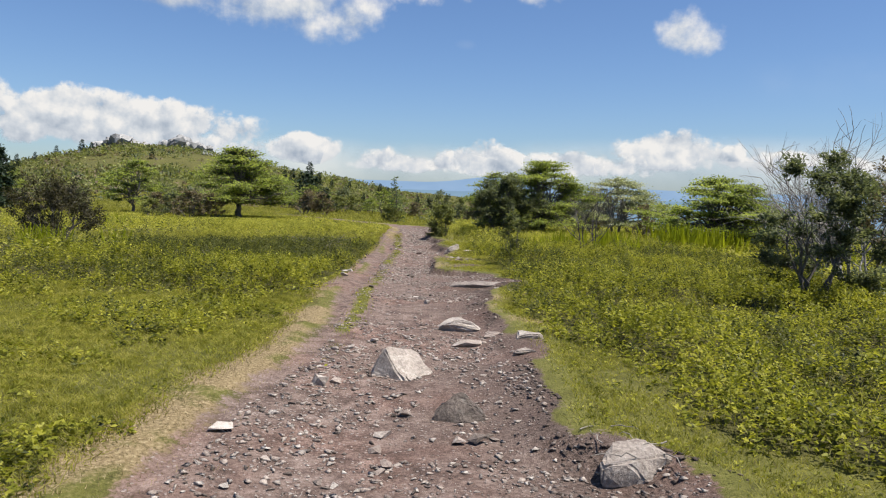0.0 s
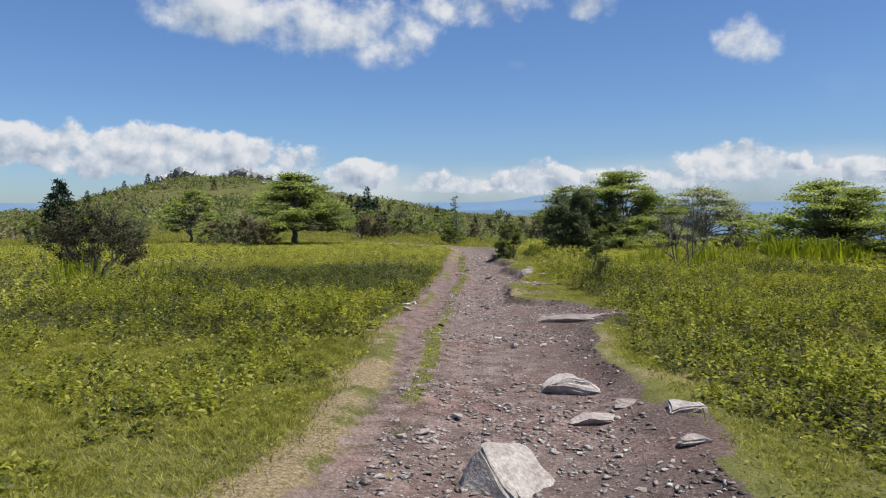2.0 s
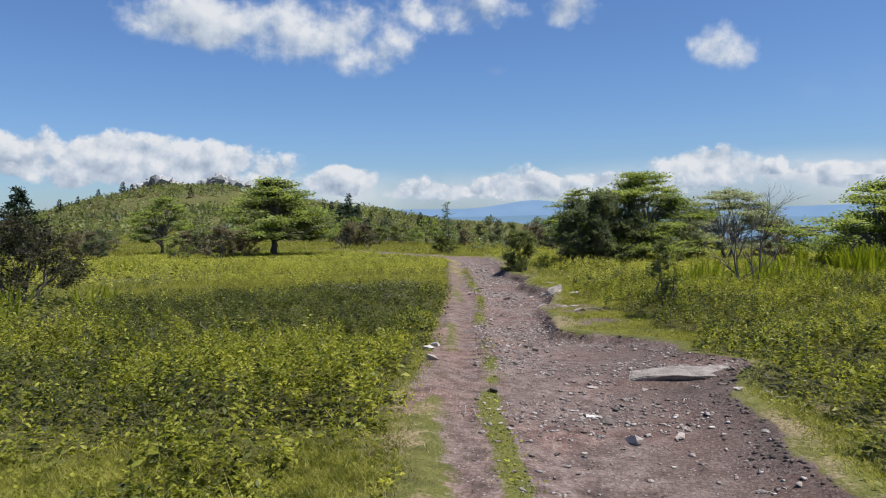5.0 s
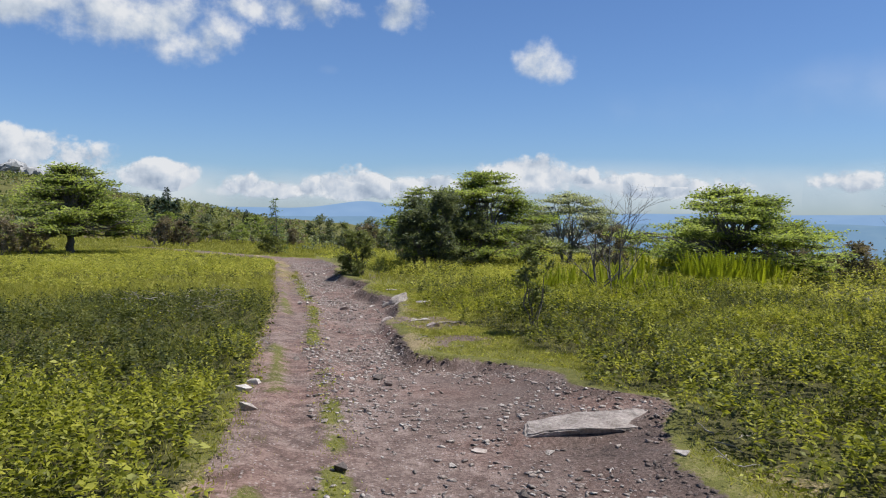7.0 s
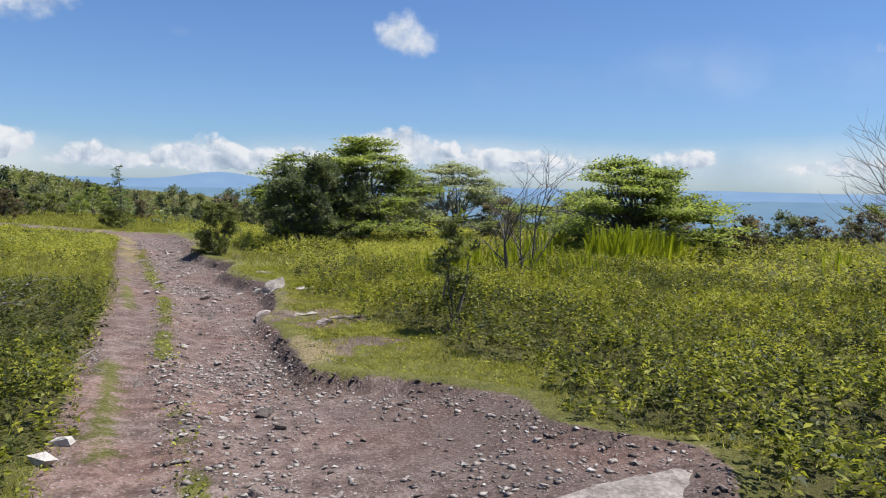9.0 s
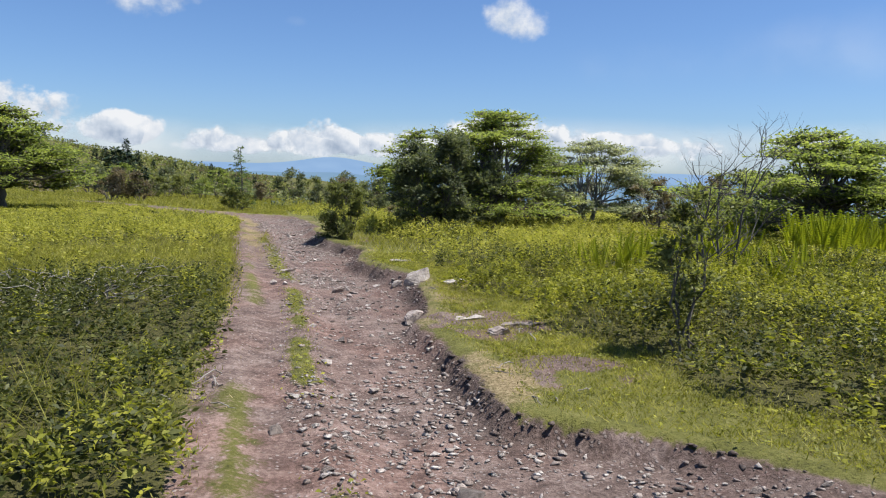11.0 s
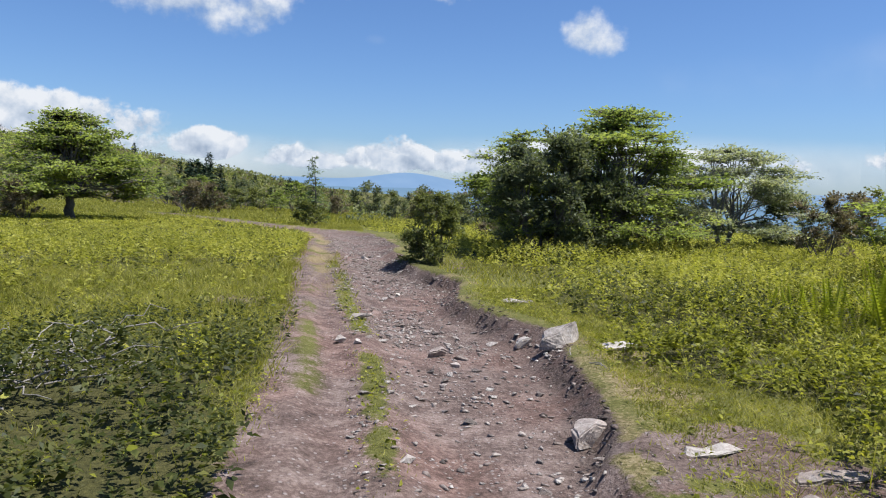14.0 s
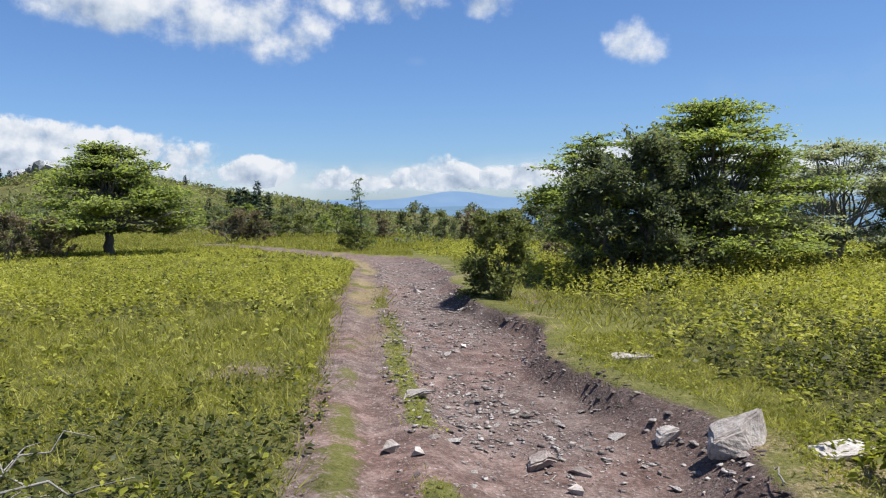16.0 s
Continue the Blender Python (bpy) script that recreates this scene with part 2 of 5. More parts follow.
# lit and dimmed copies of HEATH, their brightness put into the leaf colour
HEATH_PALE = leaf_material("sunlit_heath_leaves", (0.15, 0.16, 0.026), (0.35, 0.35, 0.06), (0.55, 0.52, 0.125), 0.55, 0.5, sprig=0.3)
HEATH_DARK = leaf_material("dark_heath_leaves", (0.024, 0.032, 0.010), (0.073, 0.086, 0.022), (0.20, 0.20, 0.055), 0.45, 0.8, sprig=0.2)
GRASS = leaf_material("meadow_grass", (0.115, 0.122, 0.02), (0.275, 0.27, 0.044), (0.47, 0.435, 0.115), 0.55, 0.45, sprig=0.14)
STRAW = leaf_material("dry_grass", (0.13, 0.098, 0.05), (0.27, 0.21, 0.112), (0.42, 0.345, 0.20), 0.25, 1.5, sprig=0.1)
FERN = leaf_material("fern_fronds", (0.20, 0.24, 0.016), (0.36, 0.40, 0.024), (0.52, 0.54, 0.06), 0.55, 1.5)
HAWTHORN = leaf_material("hawthorn_leaves", (0.115, 0.15, 0.046), (0.26, 0.315, 0.085), (0.43, 0.475, 0.15), 0.62, 0.8)
SILVER = leaf_material("pale_young_leaves", (0.17, 0.20, 0.115), (0.32, 0.345, 0.21), (0.52, 0.53, 0.37), 0.5, 0.9)
LAUREL = leaf_material("dark_evergreen_leaves", (0.066, 0.080, 0.050), (0.135, 0.160, 0.088), (0.27, 0.285, 0.165), 0.5, 1.3, 0.5)
DUSKY = leaf_material("dusky_shrub_leaves", (0.030, 0.028, 0.017), (0.068, 0.064, 0.034), (0.14, 0.125, 0.062), 0.35, 1.3)
OLIVE = leaf_material("olive_shrub_leaves", (0.085, 0.10, 0.036), (0.19, 0.21, 0.072), (0.33, 0.34, 0.13), 0.5, 1.3)
BROWN = leaf_material("bronze_young_leaves", (0.09, 0.076, 0.05), (0.17, 0.14, 0.09), (0.29, 0.23, 0.155), 0.4, 1.2)
NEEDLES = leaf_material("spruce_needles", (0.012, 0.024, 0.014), (0.026, 0.046, 0.024), (0.06, 0.088, 0.04), 0.1, 1.0)
YOUNG_NEEDLES = leaf_material("young_spruce_needles", (0.07, 0.11, 0.045), (0.14, 0.20, 0.075), (0.24, 0.31, 0.12), 0.4, 1.0)
BARK = bark_material("grey_bark", (0.045, 0.038, 0.032), (0.17, 0.15, 0.13))
PALE_BARK = bark_material("silvery_bark", (0.11, 0.10, 0.09), (0.30, 0.28, 0.25))
TWIG = bark_material("dead_bleached_wood", (0.14, 0.12, 0.10), (0.34, 0.31, 0.27))
CLOUD = cloud_material("cumulus", 0.0, 0.8, 330.0, 0.66, 2.9)
CLOUD_BANK = cloud_material("cumulus_bank", 0.0, 0.38, 190.0, 0.80, 2.3)
CLOUD_LOW = cloud_material("low_cumulus", 0.0, 0.6, 130.0, 0.66, 2.8)
CLOUD_WISP = cloud_material("thin_cloud", 0.1, 5.0, 700.0, 0.95, 1.8)
CLOUD_HAZE = cloud_material("horizon_haze", 0.0, 1.9, 900.0, 0.95, 0.7)
# emission blues that already hold the valley's haze
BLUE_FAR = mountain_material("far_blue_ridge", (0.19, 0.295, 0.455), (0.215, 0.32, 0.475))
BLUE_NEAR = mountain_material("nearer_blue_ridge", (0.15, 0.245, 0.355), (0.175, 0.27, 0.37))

# ---------------------------------------------------------------- the lie of the land
rng = np.random.default_rng(7)
LATTICE = rng.random((256, 256))


def value_noise(x, y, size, seed=0):
    """Smooth noise from 0 to 1 with lumps of that size in metres."""
    x, y = np.asarray(x, float) / size + 37.3 * seed + 1000, np.asarray(y, float) / size + 91.7 * seed + 1000
    i, j = np.floor(x).astype(int), np.floor(y).astype(int)
    u, v = x - i, y - j
    u, v = u * u * (3 - 2 * u), v * v * (3 - 2 * v)
    a, b = LATTICE[i % 256, j % 256], LATTICE[(i + 1) % 256, j % 256]
    c, d = LATTICE[i % 256, (j + 1) % 256], LATTICE[(i + 1) % 256, (j + 1) % 256]
    return (a * (1 - u) + b * u) * (1 - v) + (c * (1 - u) + d * u) * v


def fbm(x, y, size, seed=0, octaves=4):
    total, gain = 0.0, 0.5
    for k in range(octaves):
        total = total + gain * value_noise(x, y, size / 2 ** k, seed + k)
        gain *= 0.5
    return total / (1 - 0.5 ** octaves)


def smooth(v, lo, hi):
    s = np.clip((np.asarray(v, float) - lo) / (hi - lo), 0, 1)
    return s * s * (3 - 2 * s)


def left_edge(y):
    """Where the worn ground begins beside the meadow."""
    return np.interp(y, (-5, 3.4, 4.6, 6.2, 8.2, 10.5, 20, 22, 27, 33, 35, 39, 41, 43), (-1.55, -1.72, -1.66, -1.48, -1.50, -1.66, -1.76, -1.88, -2.16, -2.35, -2.4, -2.96, -3.45, -4.1)) \
        + 0.12 * (value_noise(y, 0 * y, 1.3, 3) - 0.5) + 0.025 * (value_noise(y, 0 * y, 0.25, 5) - 0.5)


def right_edge(y):
    """The broken turf edge on the other side."""
    return np.interp(y, (-5, 2.5, 3.6, 4.5, 6.4, 9.7, 11.2, 12.4, 13.4, 14.6, 15.3, 18, 19.7, 21, 22.4, 24.7, 27.8, 32.6, 35.6, 40, 41.6, 42.6),
                     (0.9, 1.25, 1.36, 0.90, 0.74, 0.74, 0.85, 1.35, 1.15, 0.72, 0.0, -0.1, 0.25, 0.42, -0.08, 0.05, -0.42, -0.29, -0.37, -0.85, -1.8, -2.8)) \
        + 0.34 * (value_noise(y, 0 * y, 0.75, 11) - 0.5) + 0.07 * (value_noise(y, 0 * y, 0.2, 13) - 0.5)


BEND = ((-1.6, 37.0), (-2.4, 40.4), (-4.1, 44.1), (-5.9, 47.7), (-7.9, 52.5), (-10.3, 58.0), (-14.0, 64.0))


def to_bend(x, y):
    """Distance from the far part of the track, which bends away to the left."""
    best = np.full(np.broadcast(x, y).shape, 1e9)
    for (ax, ay), (bx, by) in zip(BEND, BEND[1:]):
        t = np.clip(((x - ax) * (bx - ax) + (y - ay) * (by - ay)) / ((bx - ax) ** 2 + (by - ay) ** 2), 0, 1)
        best = np.minimum(best, np.hypot(x - ax - t * (bx - ax), y - ay - t * (by - ay)))
    return best


def inside_track(x, y):
    """Metres inside the worn ground (minus: outside)."""
    straight = np.minimum(np.minimum(x - left_edge(y), right_edge(y) - x), (42.5 - y))
    return np.maximum(straight, 0.8 - to_bend(x, y))


def hill_angle(b):
    """Angle of the left-hand hill's crest above level, by bearing."""
    return np.interp(b, (-75, -45, -34, -31, -28, -24.3, -20, -17, -12.6, -8.2, -4.7, -1, 6), (-0.3, -0.3, 0.0, 0.75, 1.7, 2.5, 2.5, 2.05, 1.35, 0.62, 0.1, -0.6, -2.0))


def land(x, y):
    """The turf's height without the track."""
    x, y = np.asarray(x, float), np.asarray(y, float)
    r, b = np.hypot(x, y), np.degrees(np.arctan2(x, np.maximum(y, -1e6)))
    near = np.interp(y, (-10, 0, 7, 12, 15, 20, 25, 30, 47, 75), (0.1, 0.1, 0.11, 0.02, -0.07, -0.10, -0.12, -0.16, -0.55, -1.0))
    far = np.interp(r, (60, 80, 120, 250, 600, 1500, 4500), (-0.8, -1.1, -3.0, -14.0, -60.0, -200.0, -260.0))
    z = near + (far - near) * smooth(r, 45, 90)
    z = z - 0.03 * np.maximum(x - 14, 0) * smooth(r, 14, 40) * (1 - smooth(r, 90, 140))
    front = 1 - smooth(np.abs(b), 95, 140)
    crest = 1.55 + 265 * np.tan(np.radians(hill_angle(b)))
    rise = smooth(r, 62, 265) * (1 - smooth(r, 290, 900))
    z = z + front * rise * np.maximum(crest - z, 0) * (1 - smooth(b, -1, 6))
    green = 1.55 + 520 * np.tan(np.radians(np.interp(b, (-14, -3, 2.5, 5, 9, 14), (0.1, -0.05, -0.42, -0.75, -1.6, -3.5))))
    z = z + front * smooth(r, 300, 520) * (1 - smooth(r, 540, 1200)) * np.maximum(green - z, 0) * (1 - smooth(b, 8, 14))
    side = 1.45 + 210 * np.tan(np.radians(np.interp(b, (50, 55, 60, 65, 90), (-2.5, -0.2, 0.1, 0.55, 0.9))))
    z = z + front * smooth(r, 80, 210) * (1 - smooth(r, 220, 500)) * np.maximum(side - z, 0) * smooth(b, 48, 56)
    z = z + 0.05 * (fbm(x, y, 2.6, 20) - 0.5) + np.clip(r - 40, 0, 200) * 0.012 * (fbm(x, y, 14.0, 24) - 0.5)
    return z


def height(x, y):
    """The ground's height everywhere."""
    x, y = np.asarray(x, float), np.asarray(y, float)
    d = inside_track(x, y)
    dl, dr = x - left_edge(y), right_edge(y) - x
    depth = np.interp(y, (0, 5, 10, 14, 18, 22, 26, 34, 40), (0.10, 0.12, 0.09, 0.10, 0.14, 0.17, 0.15, 0.12, 0.05))
    # the far edge breaks off sharply in some stretches and slopes in others
    sharp = np.clip(np.interp(y, (3, 6, 8, 11.5, 12, 13.3, 14, 15, 19, 20, 21, 26.5, 29, 33), (0.5, 0.6, 0.5, 0.3, 0.2, 0.15, 0.3, 1, 0.85, 0.8, 0.95, 0.95, 0.6, 0)) + 0.9 * (value_noise(y, 0 * y, 0.8, 41) - 0.5), 0, 1)
    on = smooth(d, 0.0, 0.10) * smooth(dr, 0.0, 0.80 - 0.65 * sharp)
    bed = 0.45 * smooth(dl, 0.0, 0.25) + 0.55 * smooth(dl, 0.45, 1.0)
    bed = np.where(y > 42, smooth(d, 0, 0.3), bed)
    lip = 0.035 * np.exp(-((dr + 0.12) / 0.16) ** 2) * (1 - smooth(y, 30, 36))
    ridge = 0.035 * np.exp(-((dl - 0.52) / 0.14) ** 2) * smooth(y, 12, 15)
    rough = on * (0.035 * (fbm(x, y, 0.5, 30) - 0.5) + 0.05 * (fbm(x, y, 1.4, 33) - 0.5))
    # the bed steps up under the long slab
    step = 0.075 * smooth(y + 0.06 * (x - 0.7), 11.92, 12.06) * (1 - smooth(y, 12.35, 13.6)) * np.exp(-((x - 0.75) / 0.75) ** 4) * smooth(dr, -0.1, 0.1)
    return land(x, y) - depth * bed * on + lip + ridge + rough + step


def graded(lo, hi, step, far_lo, far_hi, growth=1.09, cap=3.5, cap_to=320):
    mid = list(np.arange(lo, hi + step / 2, step))
    def outward(at, end, sign):
        s, made = step, []
        while abs(at) < abs(end):
            s = s * growth if (s * growth < cap or abs(at) > cap_to) else cap
            at += sign * s
            made.append(at)
        return made
    return np.array(outward(lo, far_lo, -1)[::-1] + mid + outward(hi, far_hi, 1))


def quick_mesh(name, verts, faces, material, flat=True):
    """A mesh from arrays of vertices and equal-sided faces."""
    me = bpy.data.meshes.new(name)
    verts, faces = np.ascontiguousarray(verts, np.float32), np.ascontiguousarray(faces, np.int32)
    n, k = faces.shape
    me.vertices.add(len(verts))
    me.vertices.foreach_set("co", verts.ravel())
    me.loops.add(n * k)
    me.loops.foreach_set("vertex_index", faces.ravel())
    me.polygons.add(n)
    me.polygons.foreach_set("loop_start", np.arange(0, n * k, k, dtype=np.int32))
    if not flat:
        me.polygons.foreach_set("use_smooth", np.ones(n, bool))
    me.materials.append(material)
    me.update(calc_edges=True)
    return me


def heath_cover(x, y, hollows=False):
    """How thickly the low heath grows, from 0 to 1."""
    d = inside_track(x, y)
    wob = 1.0 * (fbm(x, y, 1.1, 100) - 0.5)
    right = smooth(x - right_edge(y) + wob, np.interp(y, (3, 6, 9, 14, 15, 19, 20, 22, 26, 30), (0.9, 0.4, 0.08, 0.1, 1.2, 0.95, 0.25, 0.5, 1.2, 0.75)), np.interp(y, (3, 6, 9, 14, 15, 19, 20, 22, 26, 30), (1.9, 1.0, 0.5, 0.6, 1.7, 1.4, 0.7, 1.0, 1.8, 1.3)))
    left = smooth(left_edge(y) - x + 0.7 * wob, np.interp(y, (9, 12), (0.12, 0.05)), np.interp(y, (9, 12), (0.40, 0.38))) * np.maximum(smooth(y + 3.0 * (fbm(x, y, 2.5, 104) - 0.5) - 0.05 * (x + 2), 9.6, 11.2), 0.6 * smooth(fbm(x, y, 0.9, 107), 0.42, 0.62))
    left = left * (1 - 0.92 * np.exp(-((y - 23.5 - 0.25 * (x + 2)) / 3.0) ** 4) * smooth(fbm(x, y, 2.0, 106), 0.1, 0.45))
    bend = smooth(to_bend(x, y), 1.0, 1.5)
    gaps = 0.45 + 0.55 * smooth(fbm(x, y, 0.5, 110, 3), 0.32, 0.46) if hollows else 1.0
    return np.where(x > -0.8, right, left) * gaps * (d < -0.05) * bend


def heath_height(x, y):
    return 0.06 + np.where((x < 0) & (y < 9), 0.07, np.interp(y, (5, 10, 26, 36), (0.18, 0.28, 0.28, 0.16))) * smooth(fbm(x, y, 0.5, 110, 3), 0.3, 0.62) + 0.12 * smooth(fbm(x, y, 2.2, 114), 0.4, 0.7) - np.interp(y, (26, 36), (0.0, 0.16)) * (x < 0)


def shelf_bare(x, y):
    """Bare earth worn through the turf shelf beyond the broken edge."""
    a = np.exp(-(((x - 0.55) / 0.62) ** 2 + ((y - 16.1) / 0.5) ** 2) ** 1.5)
    b = np.exp(-(((x - 0.38) / 0.56) ** 2 + ((y - 17.85) / 0.68) ** 2) ** 1.5)
    return 0.85 * smooth(0.9 * np.maximum(a, b) + 2.2 * (fbm(x, y, 0.4, 64) - 0.5), 0.12, 0.75) * smooth(np.maximum(a, b), 0.0, 0.35)


def strip_line(y):
    """How far from the worn ground's edge the grass strip between footpath and bed grows."""
    return np.interp(y, (6, 9, 12), (0.50, 0.54, 0.52)) + 0.12 * (value_noise(y, 0 * y, 1.7, 61) - 0.5)


def torn_edge(x, y):
    """Earth broken out of the turf about the stones at the edge."""
    return np.exp(-(((x - 0.86) / 0.22) ** 2 + ((y - 6.75) / 0.65) ** 2) ** 1.5)


def build_ground():
    xs = graded(-2.6, 2.0, 0.07, -4600, 4600)
    ys = graded(2.0, 29.0, 0.085, -1200, 4600)
    gx, gy = np.meshgrid(xs, ys)
    gz = height(gx, gy)
    nx, ny = len(xs), len(ys)
    i = np.arange(nx * ny).reshape(ny, nx)
    faces = np.stack([i[:-1, :-1], i[:-1, 1:], i[1:, 1:], i[1:, :-1]], -1).reshape(-1, 4)
    me = quick_mesh("ground", np.stack([gx, gy, gz], -1).reshape(-1, 3), faces, GROUND, flat=False)
    d, dl, dr = inside_track(gx, gy), gx - left_edge(gy), right_edge(gy) - gx
    dirt = smooth(d, -0.12, 0.16)
    dirt = np.maximum(dirt, 0.85 * smooth(dl, -0.34, -0.10) * (dl < 0.4) * smooth(gy, 9, 11.5) * (1 - smooth(gy, 36, 40)))
    # grass growing between the footpath and the wheel-worn bed
    strip = np.exp(-((dl - strip_line(gy)) / 0.10) ** 2) * smooth(gy, 5.6, 7.2) * (1 - smooth(gy, 27, 31))
    strip = strip * smooth(fbm(gx, gy, 1.1, 60), 0.25, 0.5)
    dirt = dirt * (1 - 0.95 * strip)
    # worn patches on the shelf beyond the broken edge
    dirt = np.maximum(dirt, shelf_bare(gx, gy))
    heap = np.exp(-(((gx - 1.0) / 0.45) ** 2 + ((gy - 3.85) / 0.45) ** 2))
    spur = np.exp(-(((gx - 0.45) / 0.35) ** 2 + ((gy - 26.6) / 1.5) ** 2))
    bare = np.exp(-(((gx + 2.6) / 0.5) ** 2 + ((gy - 22.7) / 0.6) ** 2)) * 0.75
    dirt = np.clip(np.maximum.reduce([dirt, 1.1 * heap, torn_edge(gx, gy), 0.8 * spur * smooth(fbm(gx, gy, 0.9, 66), 0.3, 0.6), bare]), 0, 1)
    dry = np.exp(-((dl + 0.02) / 0.30) ** 2) * (1 - smooth(gy, 10, 14) * 0.8)
    dry = np.maximum(dry, np.exp(-((dl - 0.14) / 0.35) ** 2) * (1 - smooth(gy, 6, 11)) * 1.1)
    dry = np.maximum(dry, 0.62 * smooth(dr, -1.3, -0.2) * (1 - smooth(dr, 0.0, 0.2)) * smooth(fbm(gx, gy, 1.3, 68), 0.3, 0.7))
    dry = np.maximum(dry, np.exp(-((dl - 0.25) / 0.3) ** 2) * smooth(gy, 21, 26))
    dirt = dirt * (1 - 0.65 * np.exp(-((dl - 0.28) / 0.24) ** 2) * smooth(gy, 22, 26) * smooth(fbm(gx, gy, 0.8, 71), 0.2, 0.5))
    dry = dry * (0.22 + 0.95 * smooth(fbm(gx, gy, 0.55, 73), 0.3, 0.62))
    near_left = np.exp(-((dl - 0.05) / 0.33) ** 2) * (1 - smooth(gy, 7, 11))
    dirt = np.clip(dirt - 0.55 * near_left - 0.45 * np.exp(-((dl - 0.1) / 0.2) ** 2) * smooth(fbm(gx, gy, 1.7, 70), 0.4, 0.6), 0, 1)
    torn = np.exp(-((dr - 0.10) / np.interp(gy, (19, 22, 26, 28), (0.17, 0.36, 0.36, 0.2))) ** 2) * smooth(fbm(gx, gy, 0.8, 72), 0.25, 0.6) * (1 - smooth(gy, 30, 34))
    # dark earth before the slab, with the shadow under its lip painted in
    slab_earth_shade = np.exp(-(((gx - 0.75) / 0.75) ** 2 + ((gy - 11.75) / 0.45) ** 2)) * 1.1
    # grey-brown earth to the right, the bank's shadow put into its colour
    bed_earth_shade = 0.6 * smooth(dl, 1.0, 2.2) * smooth(fbm(gx, gy, 1.2, 76), 0.3, 0.65)
    torn = np.clip(np.maximum.reduce([torn, heap * 0.9, 0.8 * torn_edge(gx, gy), slab_earth_shade, bed_earth_shade]), 0, 1)
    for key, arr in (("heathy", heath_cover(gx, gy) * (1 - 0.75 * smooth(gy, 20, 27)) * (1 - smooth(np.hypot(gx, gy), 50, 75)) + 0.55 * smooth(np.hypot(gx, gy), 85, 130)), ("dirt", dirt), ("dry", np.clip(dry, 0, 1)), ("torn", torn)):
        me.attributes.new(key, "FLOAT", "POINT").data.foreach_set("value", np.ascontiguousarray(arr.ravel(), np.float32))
    return tagged(new("ground", me), "stony brown earth track worn through green mountain meadow", "ground", kind="structure")


ground = build_ground()


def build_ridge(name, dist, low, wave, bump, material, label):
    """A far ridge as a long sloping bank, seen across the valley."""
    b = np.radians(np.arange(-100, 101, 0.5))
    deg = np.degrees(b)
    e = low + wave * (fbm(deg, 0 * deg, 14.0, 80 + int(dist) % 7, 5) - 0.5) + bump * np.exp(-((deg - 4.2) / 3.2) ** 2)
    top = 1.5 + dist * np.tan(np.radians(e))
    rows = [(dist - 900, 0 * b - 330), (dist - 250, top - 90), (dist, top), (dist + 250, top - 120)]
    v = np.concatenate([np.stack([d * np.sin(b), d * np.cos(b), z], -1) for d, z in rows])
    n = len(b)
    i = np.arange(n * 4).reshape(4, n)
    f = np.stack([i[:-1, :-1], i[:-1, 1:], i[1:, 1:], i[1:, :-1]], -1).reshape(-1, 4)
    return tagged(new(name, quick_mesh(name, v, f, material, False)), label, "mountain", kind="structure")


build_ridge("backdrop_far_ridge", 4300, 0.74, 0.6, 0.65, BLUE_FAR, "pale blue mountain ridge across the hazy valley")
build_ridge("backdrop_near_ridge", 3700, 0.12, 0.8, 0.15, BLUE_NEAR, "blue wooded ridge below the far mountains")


def cloud(b, e, wide, high, material, label):
    """One cloud on the sky's backdrop: bearing, height and size in degrees."""
    dist = 4550
    w, h = dist * math.tan(radians(wide)) / 2, dist * math.tan(radians(high)) / 2
    me = bpy.data.meshes.new("cloud")
    me.from_pydata([(-w, -h, 0), (w, -h, 0), (w, h, 0), (-w, h, 0)], [], [(0, 1, 2, 3)])
    uv = me.uv_layers.new(name="UVMap")
    for loop, at in zip(uv.data, ((0, 0), (1, 0), (1, 1), (0, 1))):
        loop.uv = at
    me.materials.append(material)
    ob = new("cloud", me)
    at = Vector((math.sin(radians(b)) * math.cos(radians(e)), math.cos(radians(b)) * math.cos(radians(e)), math.sin(radians(e)))) * dist
    ob.matrix_world = look(at, (0, 0, 0)) @ pose(0, 0, 0, 0, 180, 0)
    return tagged(ob, label, "cloud", "clouds in the sky", "structure")


BIG, LOW, THIN = "large white cumulus cloud with grey underside", "white cumulus bank low above the horizon", "thin wisp of white cloud"
for b, e, wide, high in ((-22, 14.9, 13, 6), (-12, 14.5, 18, 8), (-2, 16.2, 13, 5), (7, 16.0, 6.5, 4.5), (18.2, 12.5, 6.4, 5.2), (61.5, 12.6, 6, 4), (56, 10.6, 10, 2.8),
                         (-48, 13, 20, 8), (95, 20, 25, 12), (150, 25, 30, 14), (-110, 22, 28, 12)):
    cloud(b, e, wide, high, CLOUD, BIG)
for b, e, wide, high in ((-26, 4.7, 25, 5.4), (-39, 5.0, 18, 5), (17, 3.9, 9.5, 4.0), (-11, 3.2, 7.0, 3.2), (3.5, 2.6, 9, 2.9), (9.5, 2.6, 10, 2.6), (-3.5, 2.3, 9, 2.2), (27, 2.9, 9, 2.6)):
    cloud(b, e, wide, high, CLOUD_BANK, LOW)
for b, e, wide, high in ((-17, 3.0, 8, 2.6), (-4.6, 2.6, 5.5, 2.4), (0.6, 2.5, 6, 2.6), (3.6, 3.1, 4.6, 3.4), (9, 2.7, 10, 2.6), (14, 2.6, 8, 2.4),
                         (22, 3.4, 7, 2.8), (27, 2.6, 7, 2.0), (32, 2.6, 6, 2.4), (40, 3.2, 6.5, 2.2), (50, 2.6, 8, 1.8), (57, 3.0, 8, 2.0)):
    cloud(b, e, wide, high, CLOUD_LOW, LOW)
